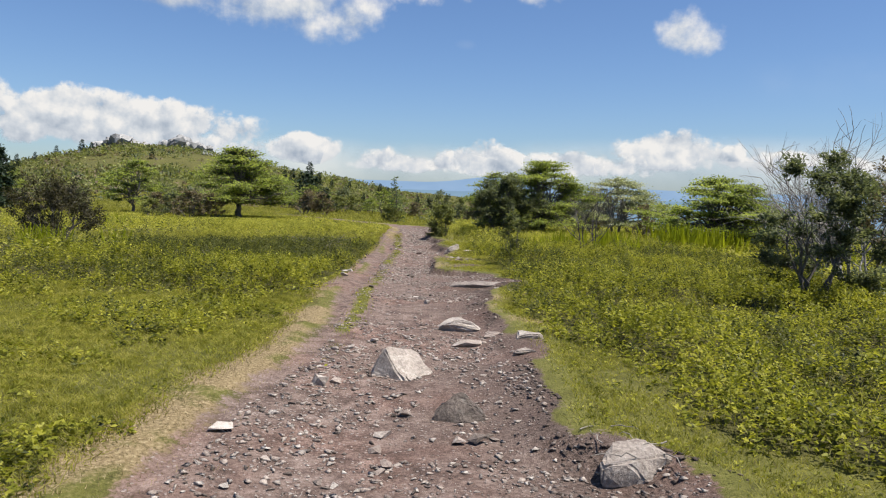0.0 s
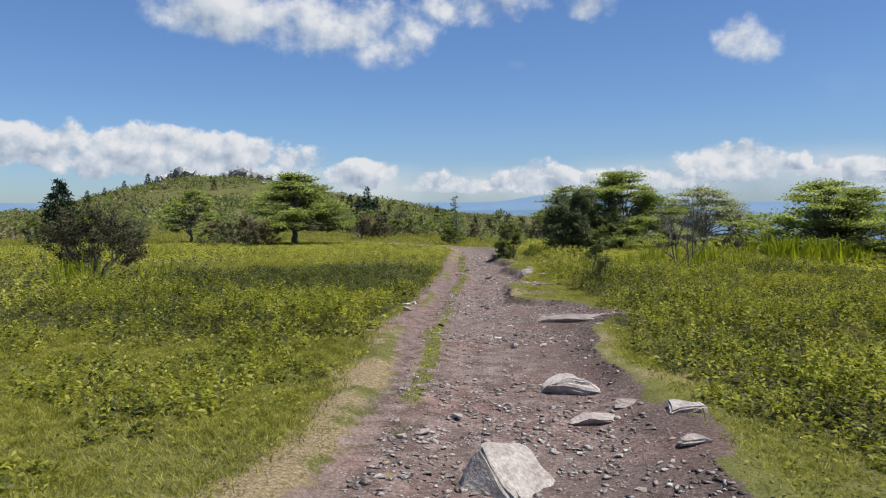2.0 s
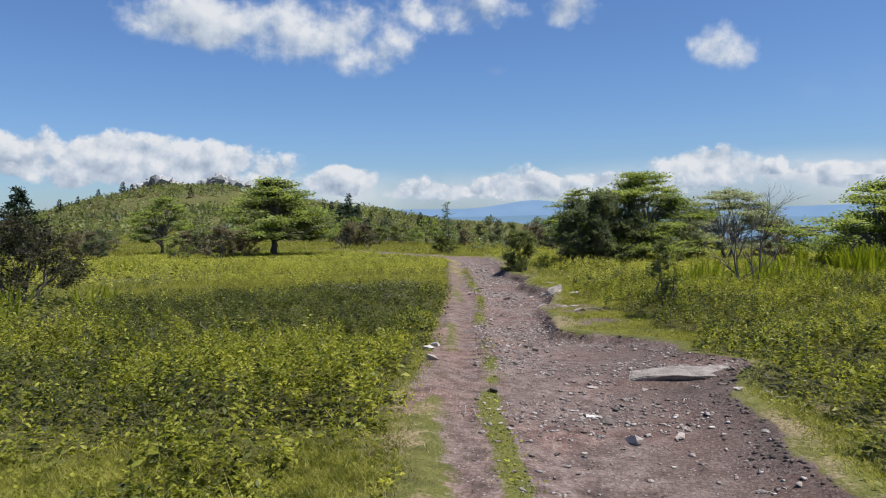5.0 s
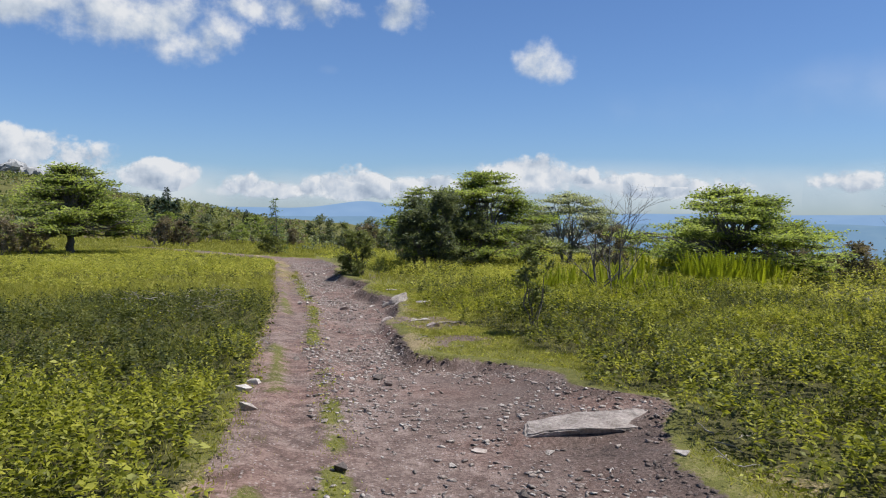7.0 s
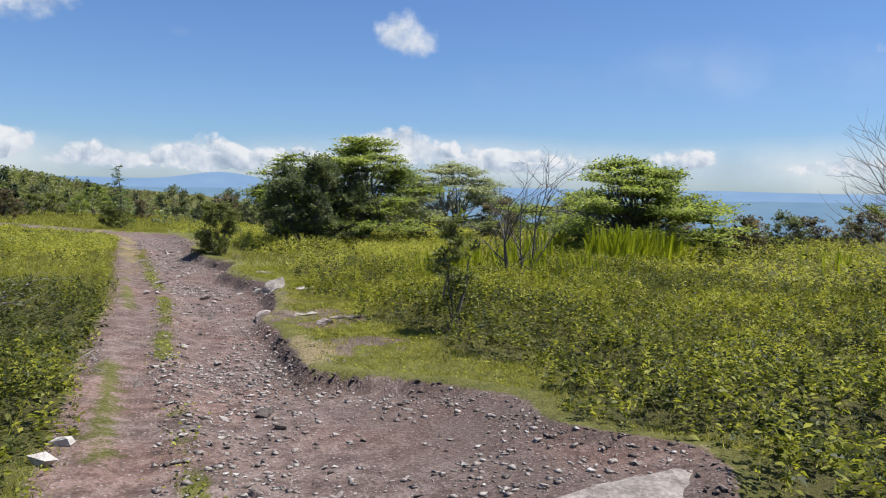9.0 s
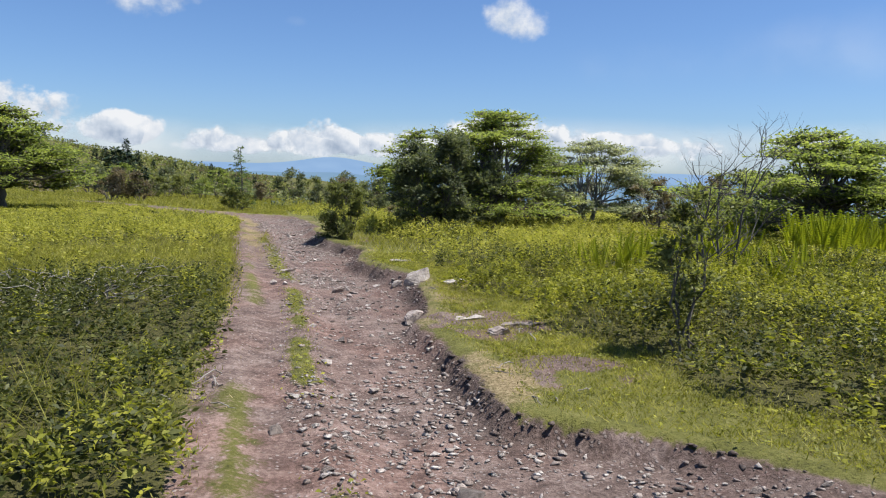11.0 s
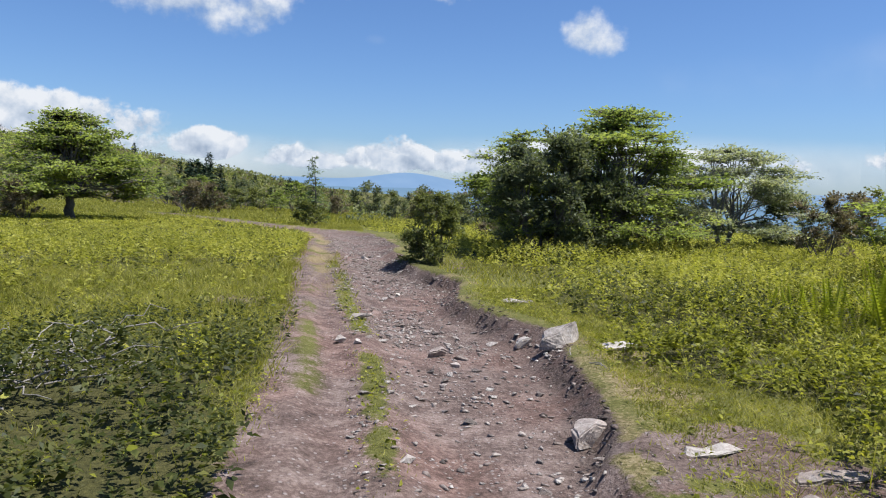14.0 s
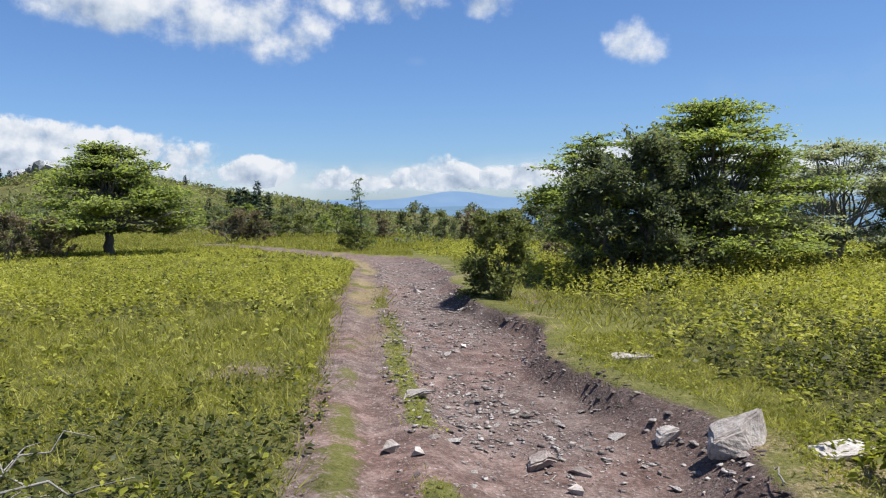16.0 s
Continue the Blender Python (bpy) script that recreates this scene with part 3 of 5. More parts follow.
for b, e, wide, high in ((44, 9.5, 44, 7.0), (1.4, 11.5, 2.2, 1.2), (58, 16, 26, 5)):
    cloud(b, e, wide, high, CLOUD_WISP, THIN)
for b, e, wide, high in ((-8, 2.2, 42, 5.0), (22, 2.6, 48, 6.0), (52, 2.6, 46, 6.0)):
    cloud(b, e, wide, high, CLOUD_HAZE, "pale haze lying along the horizon")

# ---------------------------------------------------------------- plant building
def part(name, me, parent, label=""):
    ob = new(name, me)
    ob.parent = parent
    return tagged(ob, label)


def unit(v):
    return v / np.maximum(np.linalg.norm(v, axis=-1, keepdims=True), 1e-9)


def leaf_mesh(name, base, along, size, material, aspect=0.55, g=rng):
    """Leaves as small folded blades. base: where each begins, along: which way it points, size: its length."""
    n = len(base)
    along = unit(along)
    side = unit(np.cross(along, unit(g.normal(size=(n, 3)) * (0.6, 0.6, 0.3) + (0, 0, 1))))
    up = np.cross(side, along)
    size = np.broadcast_to(size, n)[:, None]
    mid = base + along * size * 0.5 + up * size * 0.10
    v = np.stack([base, mid + side * size * aspect * 0.5, base + along * size - up * size * 0.08, mid - side * size * aspect * 0.5], 1)
    return quick_mesh(name, v.reshape(-1, 3), np.arange(4 * n).reshape(n, 4), material)


def blade_mesh(name, base, tip, width, material, g=rng):
    """Grass blades: one slim triangle each, with a bend where long."""
    n = len(base)
    side = unit(np.stack([g.normal(size=n), g.normal(size=n), np.zeros(n)], -1)) * np.broadcast_to(width, n)[:, None] * 0.5
    v = np.stack([base - side, base + side, tip], 1)
    return quick_mesh(name, v.reshape(-1, 3), np.arange(3 * n).reshape(n, 3), material)


def tube_mesh(name, lines, material, sides=5):
    """Tapered limbs: lines of (points, first radius, last radius)."""
    verts, faces, at = [], [], 0
    ring = np.linspace(0, 2 * np.pi, sides, endpoint=False)
    for pts, r0, r1 in lines:
        pts = np.asarray(pts, float)
        k = len(pts)
        tan = unit(np.gradient(pts, axis=0))
        ref = np.array((0.31, 0.95, 0.05)) if abs(tan[0, 2]) > 0.7 else np.array((0, 0, 1.0))
        a = unit(np.cross(tan, ref))
        b = np.cross(tan, a)
        rad = np.linspace(r0, r1, k)[:, None, None]
        v = pts[:, None] + rad * (np.cos(ring)[None, :, None] * a[:, None] + np.sin(ring)[None, :, None] * b[:, None])
        verts.append(v.reshape(-1, 3))
        i = at + np.arange(k * sides).reshape(k, sides)
        j = np.roll(i, -1, 1)
        faces.append(np.stack([i[:-1], j[:-1], j[1:], i[1:]], -1).reshape(-1, 4))
        at += k * sides
    return quick_mesh(name, np.concatenate(verts), np.concatenate(faces), material, False)


def bent(a, b, g, sag=0.12, k=6):
    """A crooked line from a to b."""
    a, b = np.asarray(a, float), np.asarray(b, float)
    t = np.linspace(0, 1, k)[:, None]
    length = np.linalg.norm(b - a)
    off = g.normal(size=(k, 3)) * length * 0.045
    off[0] = off[-1] = 0
    return a + (b - a) * t + off + np.array((0, 0, 1.0)) * sag * length * np.sin(np.pi * t)


def in_ball(n, g):
    return unit(g.normal(size=(n, 3))) * g.random((n, 1)) ** (1 / 2.4)


def at_ground(x, y, sink=0.03):
    return Matrix.Translation((x, y, float(height(x, y)) - sink))


def crown_tree(name, x, y, clumps, leaves, size, leaf, bark, g, trunk_top=0.8, trunk_r=0.09, lean=(0, 0), stems=1, spread=0.2, twigs=5, label="", category="tree", group="", aspect=0.55, flat_leaves=True, sprays=9):
    """A leafy tree or shrub: stems from the base, limbs to each clump, twigs and leaves in the clump. clumps: rows of x, y, z, radius, half height."""
    thing = new(name)
    thing.matrix_world = at_ground(x, y)
    clumps = np.asarray(clumps, float)
    tops, trunks = [], []
    for s in range(stems):
        ang = 2 * np.pi * s / max(stems, 1) + g.random()
        off = np.array((np.cos(ang), np.sin(ang), 0)) * (0.0 if stems == 1 else 0.35 * spread)
        top = off * (1 if stems == 1 else 2.8) + np.array((lean[0], lean[1], trunk_top * g.uniform(0.85, 1.1)))
        line = bent(off * 0.6 - (0, 0, 0.1), top, g, 0.02)
        trunks.append((line, trunk_r, trunk_r * 0.55))
        tops.append(line)
    for one in trunks:
        part("trunk" if stems == 1 else "stem", tube_mesh("stem", [one], bark, 7), thing)
    limbs, tips, outs = [], [], []
    weights = clumps[:, 3] ** 2 * np.sqrt(np.maximum(clumps[:, 4], 0.02))
    counts = np.maximum((leaves * weights / weights.sum()).astype(int), 4)
    for (cx, cy, cz, r, h), n in zip(clumps, counts):
        c = np.array((cx, cy, cz))
        line = tops[int(np.argmin([np.hypot(*(l[-1][:2] - c[:2])) for l in tops]))]
        p0 = line[int(g.integers(len(line) // 2, len(line)))]
        limbs.append((bent(p0, c, g, g.uniform(-0.03, 0.14)), trunk_r * g.uniform(0.2, 0.4), trunk_r * 0.09))
        for _ in range(twigs):
            d = in_ball(1, g)[0] * (r, r, h) * 1.1
            limbs.append((bent(c - d * 0.1, c + d, g, 0.03, 4), trunk_r * 0.12, trunk_r * 0.03))
        # leaves stand along side twigs that run outwards from the clump
        away = unit(np.array((cx, cy, 0.0)) + 1e-6)
        d = unit(g.normal(size=(sprays, 3)) * (0.8, 0.8, 0.5) + away * 0.55 + (0, 0, 0.1 if flat_leaves else 0.45)) * (r, r, max(h, 0.25 * r))
        d = d * g.uniform(0.75, 1.3, (sprays, 1))
        foot = c - d * 0.4
        for a, b in zip(foot, c + d):
            limbs.append((np.array((a, (a + b) / 2 + (0, 0, 0.03 * r), b + (0, 0, 0.05 * r))), trunk_r * 0.11, trunk_r * 0.03))
        w = g.integers(0, sprays, n)
        t = g.random((n, 1)) ** 0.8 * 1.06
        tips.append(foot[w] + (c + d - foot)[w] * t + g.normal(size=(n, 3)) * r * np.array((0.15, 0.15, 0.045 if flat_leaves else 0.13)) + np.array((0, 0, 0.05)) * r * t * t)
        outs.append(unit(d)[w])
    tagged(part("branchwork", tube_mesh("branchwork", limbs, bark, 5), thing), kind="stuff")
    base, out = np.concatenate(tips), np.concatenate(outs)
    along = out * (1, 1, 0.4 if flat_leaves else 0.9) + g.normal(size=out.shape) * (0.6, 0.6, 0.35) + (0, 0, 0.1)
    part("crown", leaf_mesh("crown", base, along, size * g.uniform(0.6, 1.3, len(base)), leaf, aspect, g), thing)
    return tagged(thing, label, category, group)


def layered(n, radius, low, high, g, clump=0.34, thin=0.24, top_power=2.0, squash=(1, 1), shift=(0, 0)):
    """Clumps of a hawthorn: flat sprays in storeys under a domed outline."""
    rows = []
    for k in range(n):
        f = (k + g.random()) / n
        z = low + (high - low) * f
        reach = radius * (1 - f ** top_power * 0.92) * (0.55 + 0.45 * min(1, f * 4 + 0.45))
        a, rr = g.random() * 2 * np.pi, reach * g.random() ** 0.5
        r = radius * clump * g.uniform(0.7, 1.15) * (1.1 - 0.75 * abs(f - 0.4))
        rows.append((rr * np.cos(a) * squash[0] + shift[0] * f, rr * np.sin(a) * squash[1] + shift[1] * f, z + g.normal() * 0.04, r, r * thin * g.uniform(0.7, 1.4)))
    return rows


def rounded(n, radius, low, high, g, clump=0.32, power=2.2):
    """Clumps of a dense rounded shrub, set mostly near its outside."""
    rows = []
    for k in range(n):
        f = (k + g.random()) / n
        z = low + (high - low) * f
        reach = radius * max(0.0, 1 - abs(f * 1.15 - 0.3) ** power) ** 0.6 * 0.85
        a, rr = g.random() * 2 * np.pi, reach * g.random() ** 0.3
        r = radius * clump * g.uniform(0.6, 1.2)
        rows.append((rr * np.cos(a), rr * np.sin(a), z, r, r * g.uniform(0.6, 1.0)))
    return rows


def bare_plant(name, x, y, tall, reach, stems, levels, g, r0=0.03, bark=PALE_BARK, upright=0.8, label="", category="shrub", fork=3, crook=0.1):
    """A leafless shrub or tree: stems that fork and fork again."""
    thing = new(name)
    thing.matrix_world = at_ground(x, y)
    main, fine = [], []

    def grow(p, d, length, r, level, k=5):
        pts = [p]
        for _ in range(k):
            d = unit(d + g.normal(size=3) * crook + np.array((0, 0, 0.05)))
            pts.append(pts[-1] + d * length / k)
        (main if level == 0 else fine).append((np.array(pts), r, r * 0.5))
        if level < levels:
            for c in range(fork + (level == 0)):
                at = pts[int(g.integers(2, k + 1))]
                turn = g.normal(size=3) * (0.75, 0.75, 0.3)
                grow(at, unit(d * 0.85 + turn * 0.75), length * g.uniform(0.45, 0.75), r * 0.52, level + 1, 4)

    for s in range(stems):
        a = 2 * np.pi * s / stems + g.random() * 0.7
        out = np.array((np.cos(a), np.sin(a), 0)) * reach
        d = unit(out * g.uniform(0.3, 1.0) + np.array((0, 0, tall * upright)))
        grow(np.array((np.cos(a), np.sin(a), 0)) * 0.06 * min(stems - 1, 3) - (0, 0, 0.1), d, tall * g.uniform(0.5, 0.68), r0 * g.uniform(0.7, 1.1), 0)
    for one in main:
        part("stem", tube_mesh("stem", [one], bark, 6), thing)
    tagged(part("twig_work", tube_mesh("twig_work", fine, bark, 4), thing), kind="stuff")
    return tagged(thing, label, category)


def conifer(name, x, y, tall, wide, g, leaf, tiers, needles, label, group="", sparse=1.0, size=0.12, low=0.08):
    """A spruce: straight trunk, tiers of drooping boughs set with needle sprays."""
    thing = new(name)
    thing.matrix_world = at_ground(x, y)
    part("trunk", tube_mesh("trunk", [(bent((0, 0, -0.1), (0.03, 0, tall * 0.99), g, 0.0), 0.022 * tall, 0.004)], BARK, 6), thing)
    lines, tips, outs = [], [], []
    for k in range(tiers):
        f = k / (tiers - 1)
        z = tall * (low + (0.97 - low) * f)
        reach = wide * (1 - f) ** 0.85 * g.uniform(0.8, 1.1) + 0.03 * tall * sparse
        for m in range(int(5 + 3 * (1 - f))):
            a = g.random() * 2 * np.pi
            L = reach * g.uniform(0.65, 1.1)
            end = np.array((np.cos(a) * L, np.sin(a) * L, z + L * g.uniform(-0.25, 0.2)))
            line = bent((0, 0, z), end, g, 0.03, 4)
            lines.append((line, 0.006 * tall * (1 - 0.6 * f), 0.002))
            n = max(3, int(needles * (L / wide + 0.15)))
            t = g.random((n, 1)) ** 0.7
            tips.append(np.array((0, 0, z)) * (1 - t) + end * t + g.normal(size=(n, 3)) * (0.05 * wide, 0.05 * wide, 0.03 * wide))
            outs.append(unit(end - (0, 0, z))[None] * 0.8 + g.normal(size=(n, 3)) * 0.6)
    tagged(part("bough_work", tube_mesh("bough_work", lines, BARK, 4), thing), kind="stuff")
    part("foliage", leaf_mesh("foliage", np.concatenate(tips), np.concatenate(outs), size * g.uniform(0.6, 1.3, sum(map(len, tips))), leaf, 0.35, g), thing)
    return tagged(thing, label, "tree", group)

# ---------------------------------------------------------------- trees and shrubs, near to far
def seeded(k):
    return np.random.default_rng(100 + k)


g = seeded(1)
crown_tree("hawthorn_tree", 4.0, 29.6, layered(105, 2.2, 0.45, 3.1, g, 0.32, 0.17, 2.2, squash=(1.1, 1.0), shift=(0.1, 0)), 46000, 0.078, HAWTHORN, BARK, g, 1.0, 0.10, stems=3, spread=0.4,
           label="bright green hawthorn tree with layered sprays behind an evergreen", sprays=12)
g = seeded(2)
crown_tree("evergreen_shrub", 2.3, 28.5, rounded(60, 1.05, 0.15, 2.25, g, 0.30), 22000, 0.072, LAUREL, BARK, g, 0.9, 0.045, stems=7, spread=0.5,
           label="dense dark evergreen shrub beside the hawthorn", category="shrub", flat_leaves=False, sprays=10)
g = seeded(22)
crown_tree("evergreen_shrub", 3.45, 28.9, rounded(46, 0.95, 0.1, 1.75, g, 0.30), 13000, 0.07, LAUREL, BARK, g, 0.7, 0.04, stems=6, spread=0.5,
           label="dark evergreen shrub under the hawthorn's boughs", category="shrub", flat_leaves=False, sprays=10)
g = seeded(3)
crown_tree("hawthorn_tree", 2.1, 30.2, layered(52, 1.3, 0.5, 2.6, g, 0.38, 0.3), 14000, 0.075, HAWTHORN, BARK, g, 0.9, 0.06, label="small light green hawthorn behind the dark evergreen")
g = seeded(4)
crown_tree("round_shrub", 0.02, 27.3, rounded(48, 0.5, 0.06, 1.2, g, 0.36), 8600, 0.056, OLIVE, BARK, g, 0.6, 0.013, stems=12, spread=0.3, twigs=4,
           label="olive green shrub with upright stems beside the track", category="shrub", flat_leaves=False)
g = seeded(5)
crown_tree("slender_shrub", 1.66, 16.55, [(g.normal() * 0.11, g.normal() * 0.11, z, 0.07 + 0.04 * g.random(), 0.08) for z in np.linspace(0.45, 1.22, 20)], 2100, 0.045, OLIVE, BARK, g,
           0.75, 0.012, stems=4, spread=0.14, twigs=4, label="slender upright shrub with bronze tips in the heath", category="shrub", flat_leaves=False)
g = seeded(6)
bare_plant("bare_tree", 4.1, 19.8, 1.75, 0.42, 4, 4, g, 0.026, BARK, 1.4, "small leafless grey tree standing in ferns", "tree", 3, 0.09)
g = seeded(7)
crown_tree("hawthorn_tree", 9.45, 24.4, layered(84, 2.7, 0.4, 2.4, g, 0.28, 0.15, 2.4), 37000, 0.085, HAWTHORN, BARK, g, 0.9, 0.10, stems=2, spread=0.3,
           label="wide flat-topped green hawthorn behind bright ferns")
g = seeded(8)
crown_tree("pale_hawthorn", 7.6, 31.5, layered(64, 2.2, 0.5, 2.6, g, 0.32, 0.15, 2.4), 32000, 0.075, SILVER, PALE_BARK, g, 0.9, 0.08, stems=2, spread=0.3,
           label="pale silvery hawthorn with thin young leaves")
g = seeded(9)
crown_tree("dark_shrub", 7.7, 27.9, rounded(22, 0.62, 0.3, 1.45, g, 0.3), 3000, 0.065, BROWN, BARK, g, 0.6, 0.02, stems=6, spread=0.3, label="dark bronze shrub between the hawthorns", category="shrub", flat_leaves=False)
g = seeded(10)
bare_plant("bare_shrub", 8.3, 15.8, 2.5, 0.62, 26, 3, g, 0.020, PALE_BARK, 1.25, "tall leafless grey shrub with fanned stems in the heath", "shrub", 3, 0.07)
g = seeded(11)
bare_plant("bare_tree", 7.3, 12.4, 3.0, 2.0, 7, 3, g, 0.034, PALE_BARK, 0.85, "leafless pale grey tree with spreading branches", "tree", 4, 0.16)
g = seeded(12)
crown_tree("evergreen_shrub", 5.5, 10.5, rounded(34, 0.95, 0.4, 2.2, g, 0.27), 17000, 0.055, LAUREL, BARK, g, 1.1, 0.03, stems=7, spread=0.4,
           label="dark evergreen shrub with open stems in the heath", category="shrub", flat_leaves=False)
g = seeded(13)
crown_tree("bronze_shrub", 6.75, 10.3, rounded(24, 0.75, 0.9, 2.15, g, 0.3), 4200, 0.06, BROWN, BARK, g, 1.0, 0.025, stems=5, spread=0.3,
           label="reddish bronze leafed shrub beside the dark evergreen", category="shrub", flat_leaves=False)
g = seeded(14)
crown_tree("dark_shrub", -10.15, 18.8, rounded(44, 1.2, 0.35, 1.6, g, 0.28), 11000, 0.06, DUSKY, BARK, g, 0.8, 0.025, stems=14, spread=0.7,
           label="dark leafy shrub with bare lower stems at the meadow edge", category="shrub", flat_leaves=False)
g = seeded(15)
crown_tree("hawthorn_tree", -13.5, 47.8, layered(78, 4.7, 0.85, 4.6, g, 0.27, 0.08, 0.85), 27000, 0.16, HAWTHORN, BARK, g, 1.7, 0.22, label="broad tiered green hawthorn standing in the meadow", sprays=13)
g = seeded(16)
crown_tree("hawthorn_tree", -22.8, 53.0, layered(34, 2.2, 0.8, 3.9, g, 0.38, 0.36, 1.6), 9000, 0.15, HAWTHORN, BARK, g, 1.3, 0.13, label="bright green hawthorn at the foot of the hill")
g = seeded(17)
conifer("young_spruce", -3.15, 47.4, 3.1, 0.66, g, YOUNG_NEEDLES, 18, 14, "spindly young spruce growing out of a shrub by the bend", sparse=1.6, size=0.13)
g = seeded(18)
crown_tree("round_shrub", -3.3, 47.2, rounded(18, 0.72, 0.2, 1.0, g, 0.35), 2400, 0.10, OLIVE, BARK, g, 0.4, 0.02, stems=5, spread=0.3, label="low green shrub at the spruce's foot", category="shrub", flat_leaves=False)
g = seeded(19)
conifer("dark_spruce", -32.4, 52.3, 4.7, 1.9, g, NEEDLES, 20, 55, "dark green spruce at the foot of the hill", size=0.3)

# shrubs of the middle distance: four kinds, set about the meadow's edge
kinds = []
for k, (nm, leaf, lab) in enumerate((("round_shrub", OLIVE, "rounded olive green shrub on the moor"), ("dark_shrub", LAUREL, "rounded dark evergreen shrub on the moor"),
                                     ("bronze_shrub", BROWN, "dusky bronze shrub on the moor"), ("green_shrub", HAWTHORN, "bright green bushy thorn on the moor"))):
    g = seeded(30 + k)
    spec = layered(26, 1.0, 0.4, 1.7, g, 0.34, 0.4) if leaf is HAWTHORN else rounded(28, 0.85, 0.25, 1.5, g, 0.3)
    first = {0: (3.7, 52.7), 1: (3.2, 46.8), 2: (-14.1, 44.6), 3: (-7.5, 74.7)}[k]
    kinds.append(crown_tree(nm, *first, spec, 2600, 0.10, leaf, BARK, g, 0.5, 0.025, stems=5, spread=0.4, label=lab, category="shrub", group="shrubs on the moor", flat_leaves=leaf is HAWTHORN))
pick = random.Random(5)
for k, x, y, s in ((2, -15.0, 42.4, 1.0), (1, -17.4, 46.6, 1.0), (0, -17.1, 42.3, 0.8), (2, -12.7, 65.8, 1.5), (2, -10.9, 66.4, 1.3), (0, -11.5, 76.2, 1.3),
                   (1, -10.7, 78.4, 1.5), (0, -9.1, 76.6, 1.2), (3, -6.2, 76.0, 1.5), (1, -0.4, 72.0, 1.5), (2, -2.4, 70.1, 1.1), (1, 3.9, 71.8, 1.5), (2, 3.0, 56.8, 1.3), (1, 5.2, 50.6, 1.4),
                   (2, 6.4, 61.4, 1.5), (0, 4.6, 44.6, 0.8), (2, 12.6, 24.0, 0.85), (1, 16.3, 26.0, 0.75), (2, 18.3, 26.7, 0.8), (2, 20.2, 26.3, 0.85), (0, 22.8, 23.3, 1.0), (1, 23.7, 25.6, 0.9),
                   (1, 12.3, 18.6, 0.8), (2, 6.6, 33.5, 1.1), (1, 9.8, 32.0, 1.1), (1, 11.4, 29.0, 1.0), (0, 14.0, 34.0, 1.3), (2, 13.2, 27.6, 0.9), (1, 8.2, 45.0, 1.4), (2, 11.5, 48.0, 1.5),
                   (0, -20.5, 56.0, 1.2), (2, -25.6, 50.0, 1.1), (1, -28.0, 55.0, 1.2), (0, -30.0, 46.0, 1.1), (2, -19.6, 50.5, 1.1), (3, -36.0, 60.0, 1.7), (1, -24.0, 62.0, 1.4),
                   (0, 1.4, 77.0, 1.3), (3, -14.6, 80.0, 1.6), (1, -18.0, 83.0, 1.7), (2, 9.6, 66.0, 1.4), (1, 1.6, 63.0, 0.9), (0, 26.0, 31.0, 1.1), (2, 17.0, 40.0, 1.3), (1, 21.0, 38.0, 1.3),
                   (3, 10.9, 23.2, 0.5), (0, 3.0, 36.2, 0.65), (2, 2.2, 33.5, 0.42), (1, -16.2, 47.5, 0.8), (1, 27.5, 22.5, 1.0), (2, 29.5, 26.0, 1.1), (0, 32.5, 24.0, 1.1), (1, -21.2, 41.5, 0.9), (2, -24.4, 44.5, 1.0)):
    copy_thing(kinds[k], at_ground(x, y, 0.05) @ Matrix.Rotation(pick.uniform(0, 6.28), 4, "Z") @ Matrix.Diagonal((s * pick.uniform(0.9, 1.25), s * pick.uniform(0.9, 1.2), s * pick.uniform(0.85, 1.1), 1)))

# ---------------------------------------------------------------- ferns
def frond_mesh(g):
    """One frond a metre long: a rib with leaflets shortening to the tip."""
    d = np.array((g.normal() * 0.12, 0.10 + g.random() * 0.15, 1.0))
    tip = unit(d) + np.array((d[0], d[1], -0.08)) * 0.3
    t = np.linspace(0, 1, 26)[:, None]
    line = t * unit(d) * (1 - t * 0.4) + tip * t * t * 0.6
    side = unit(np.cross(d, (0.3 * g.normal(), 1.0, 0.1)))
    verts, faces = list(line), []
    for k in range(4, 25):
        f = k / 26
        reach = 0.15 * (1.06 - f) ** 0.7
        for s in (-1, 1):
            verts.append(line[k] + (side * s + unit(d) * 0.45) * reach - np.array((0, 0, 0.15)) * reach)
            faces.append((k, k + 1, len(verts) - 1))
    for k in range(4):
        verts.append(line[k] + side * 0.008)
        faces.append((k, k + 1, len(verts) - 1))
    return quick_mesh("frond", np.array(verts), np.array(faces), FERN)


FRONDS = [frond_mesh(seeded(40 + k)) for k in range(8)]


def fern_clump(x, y, tall, wide, fronds, g):
    """A stand of upright fronds."""
    thing = new("fern_clump")
    thing.matrix_world = at_ground(x, y)
    for _ in range(fronds):
        a, rr = g.random() * 6.283, wide * math.sqrt(g.random())
        ob = part("frond", FRONDS[int(g.integers(len(FRONDS)))], thing)
        ob.matrix_local = pose(rr * math.cos(a), 0.7 * rr * math.sin(a), 0, g.normal() * 8, g.normal() * 8, g.uniform(0, 360)) @ Matrix.Scale(tall * g.uniform(0.85, 1.3), 4)
    return tagged(thing, "bright yellow-green upright ferns growing in the heath", "fern", "fern stands")


g = seeded(50)
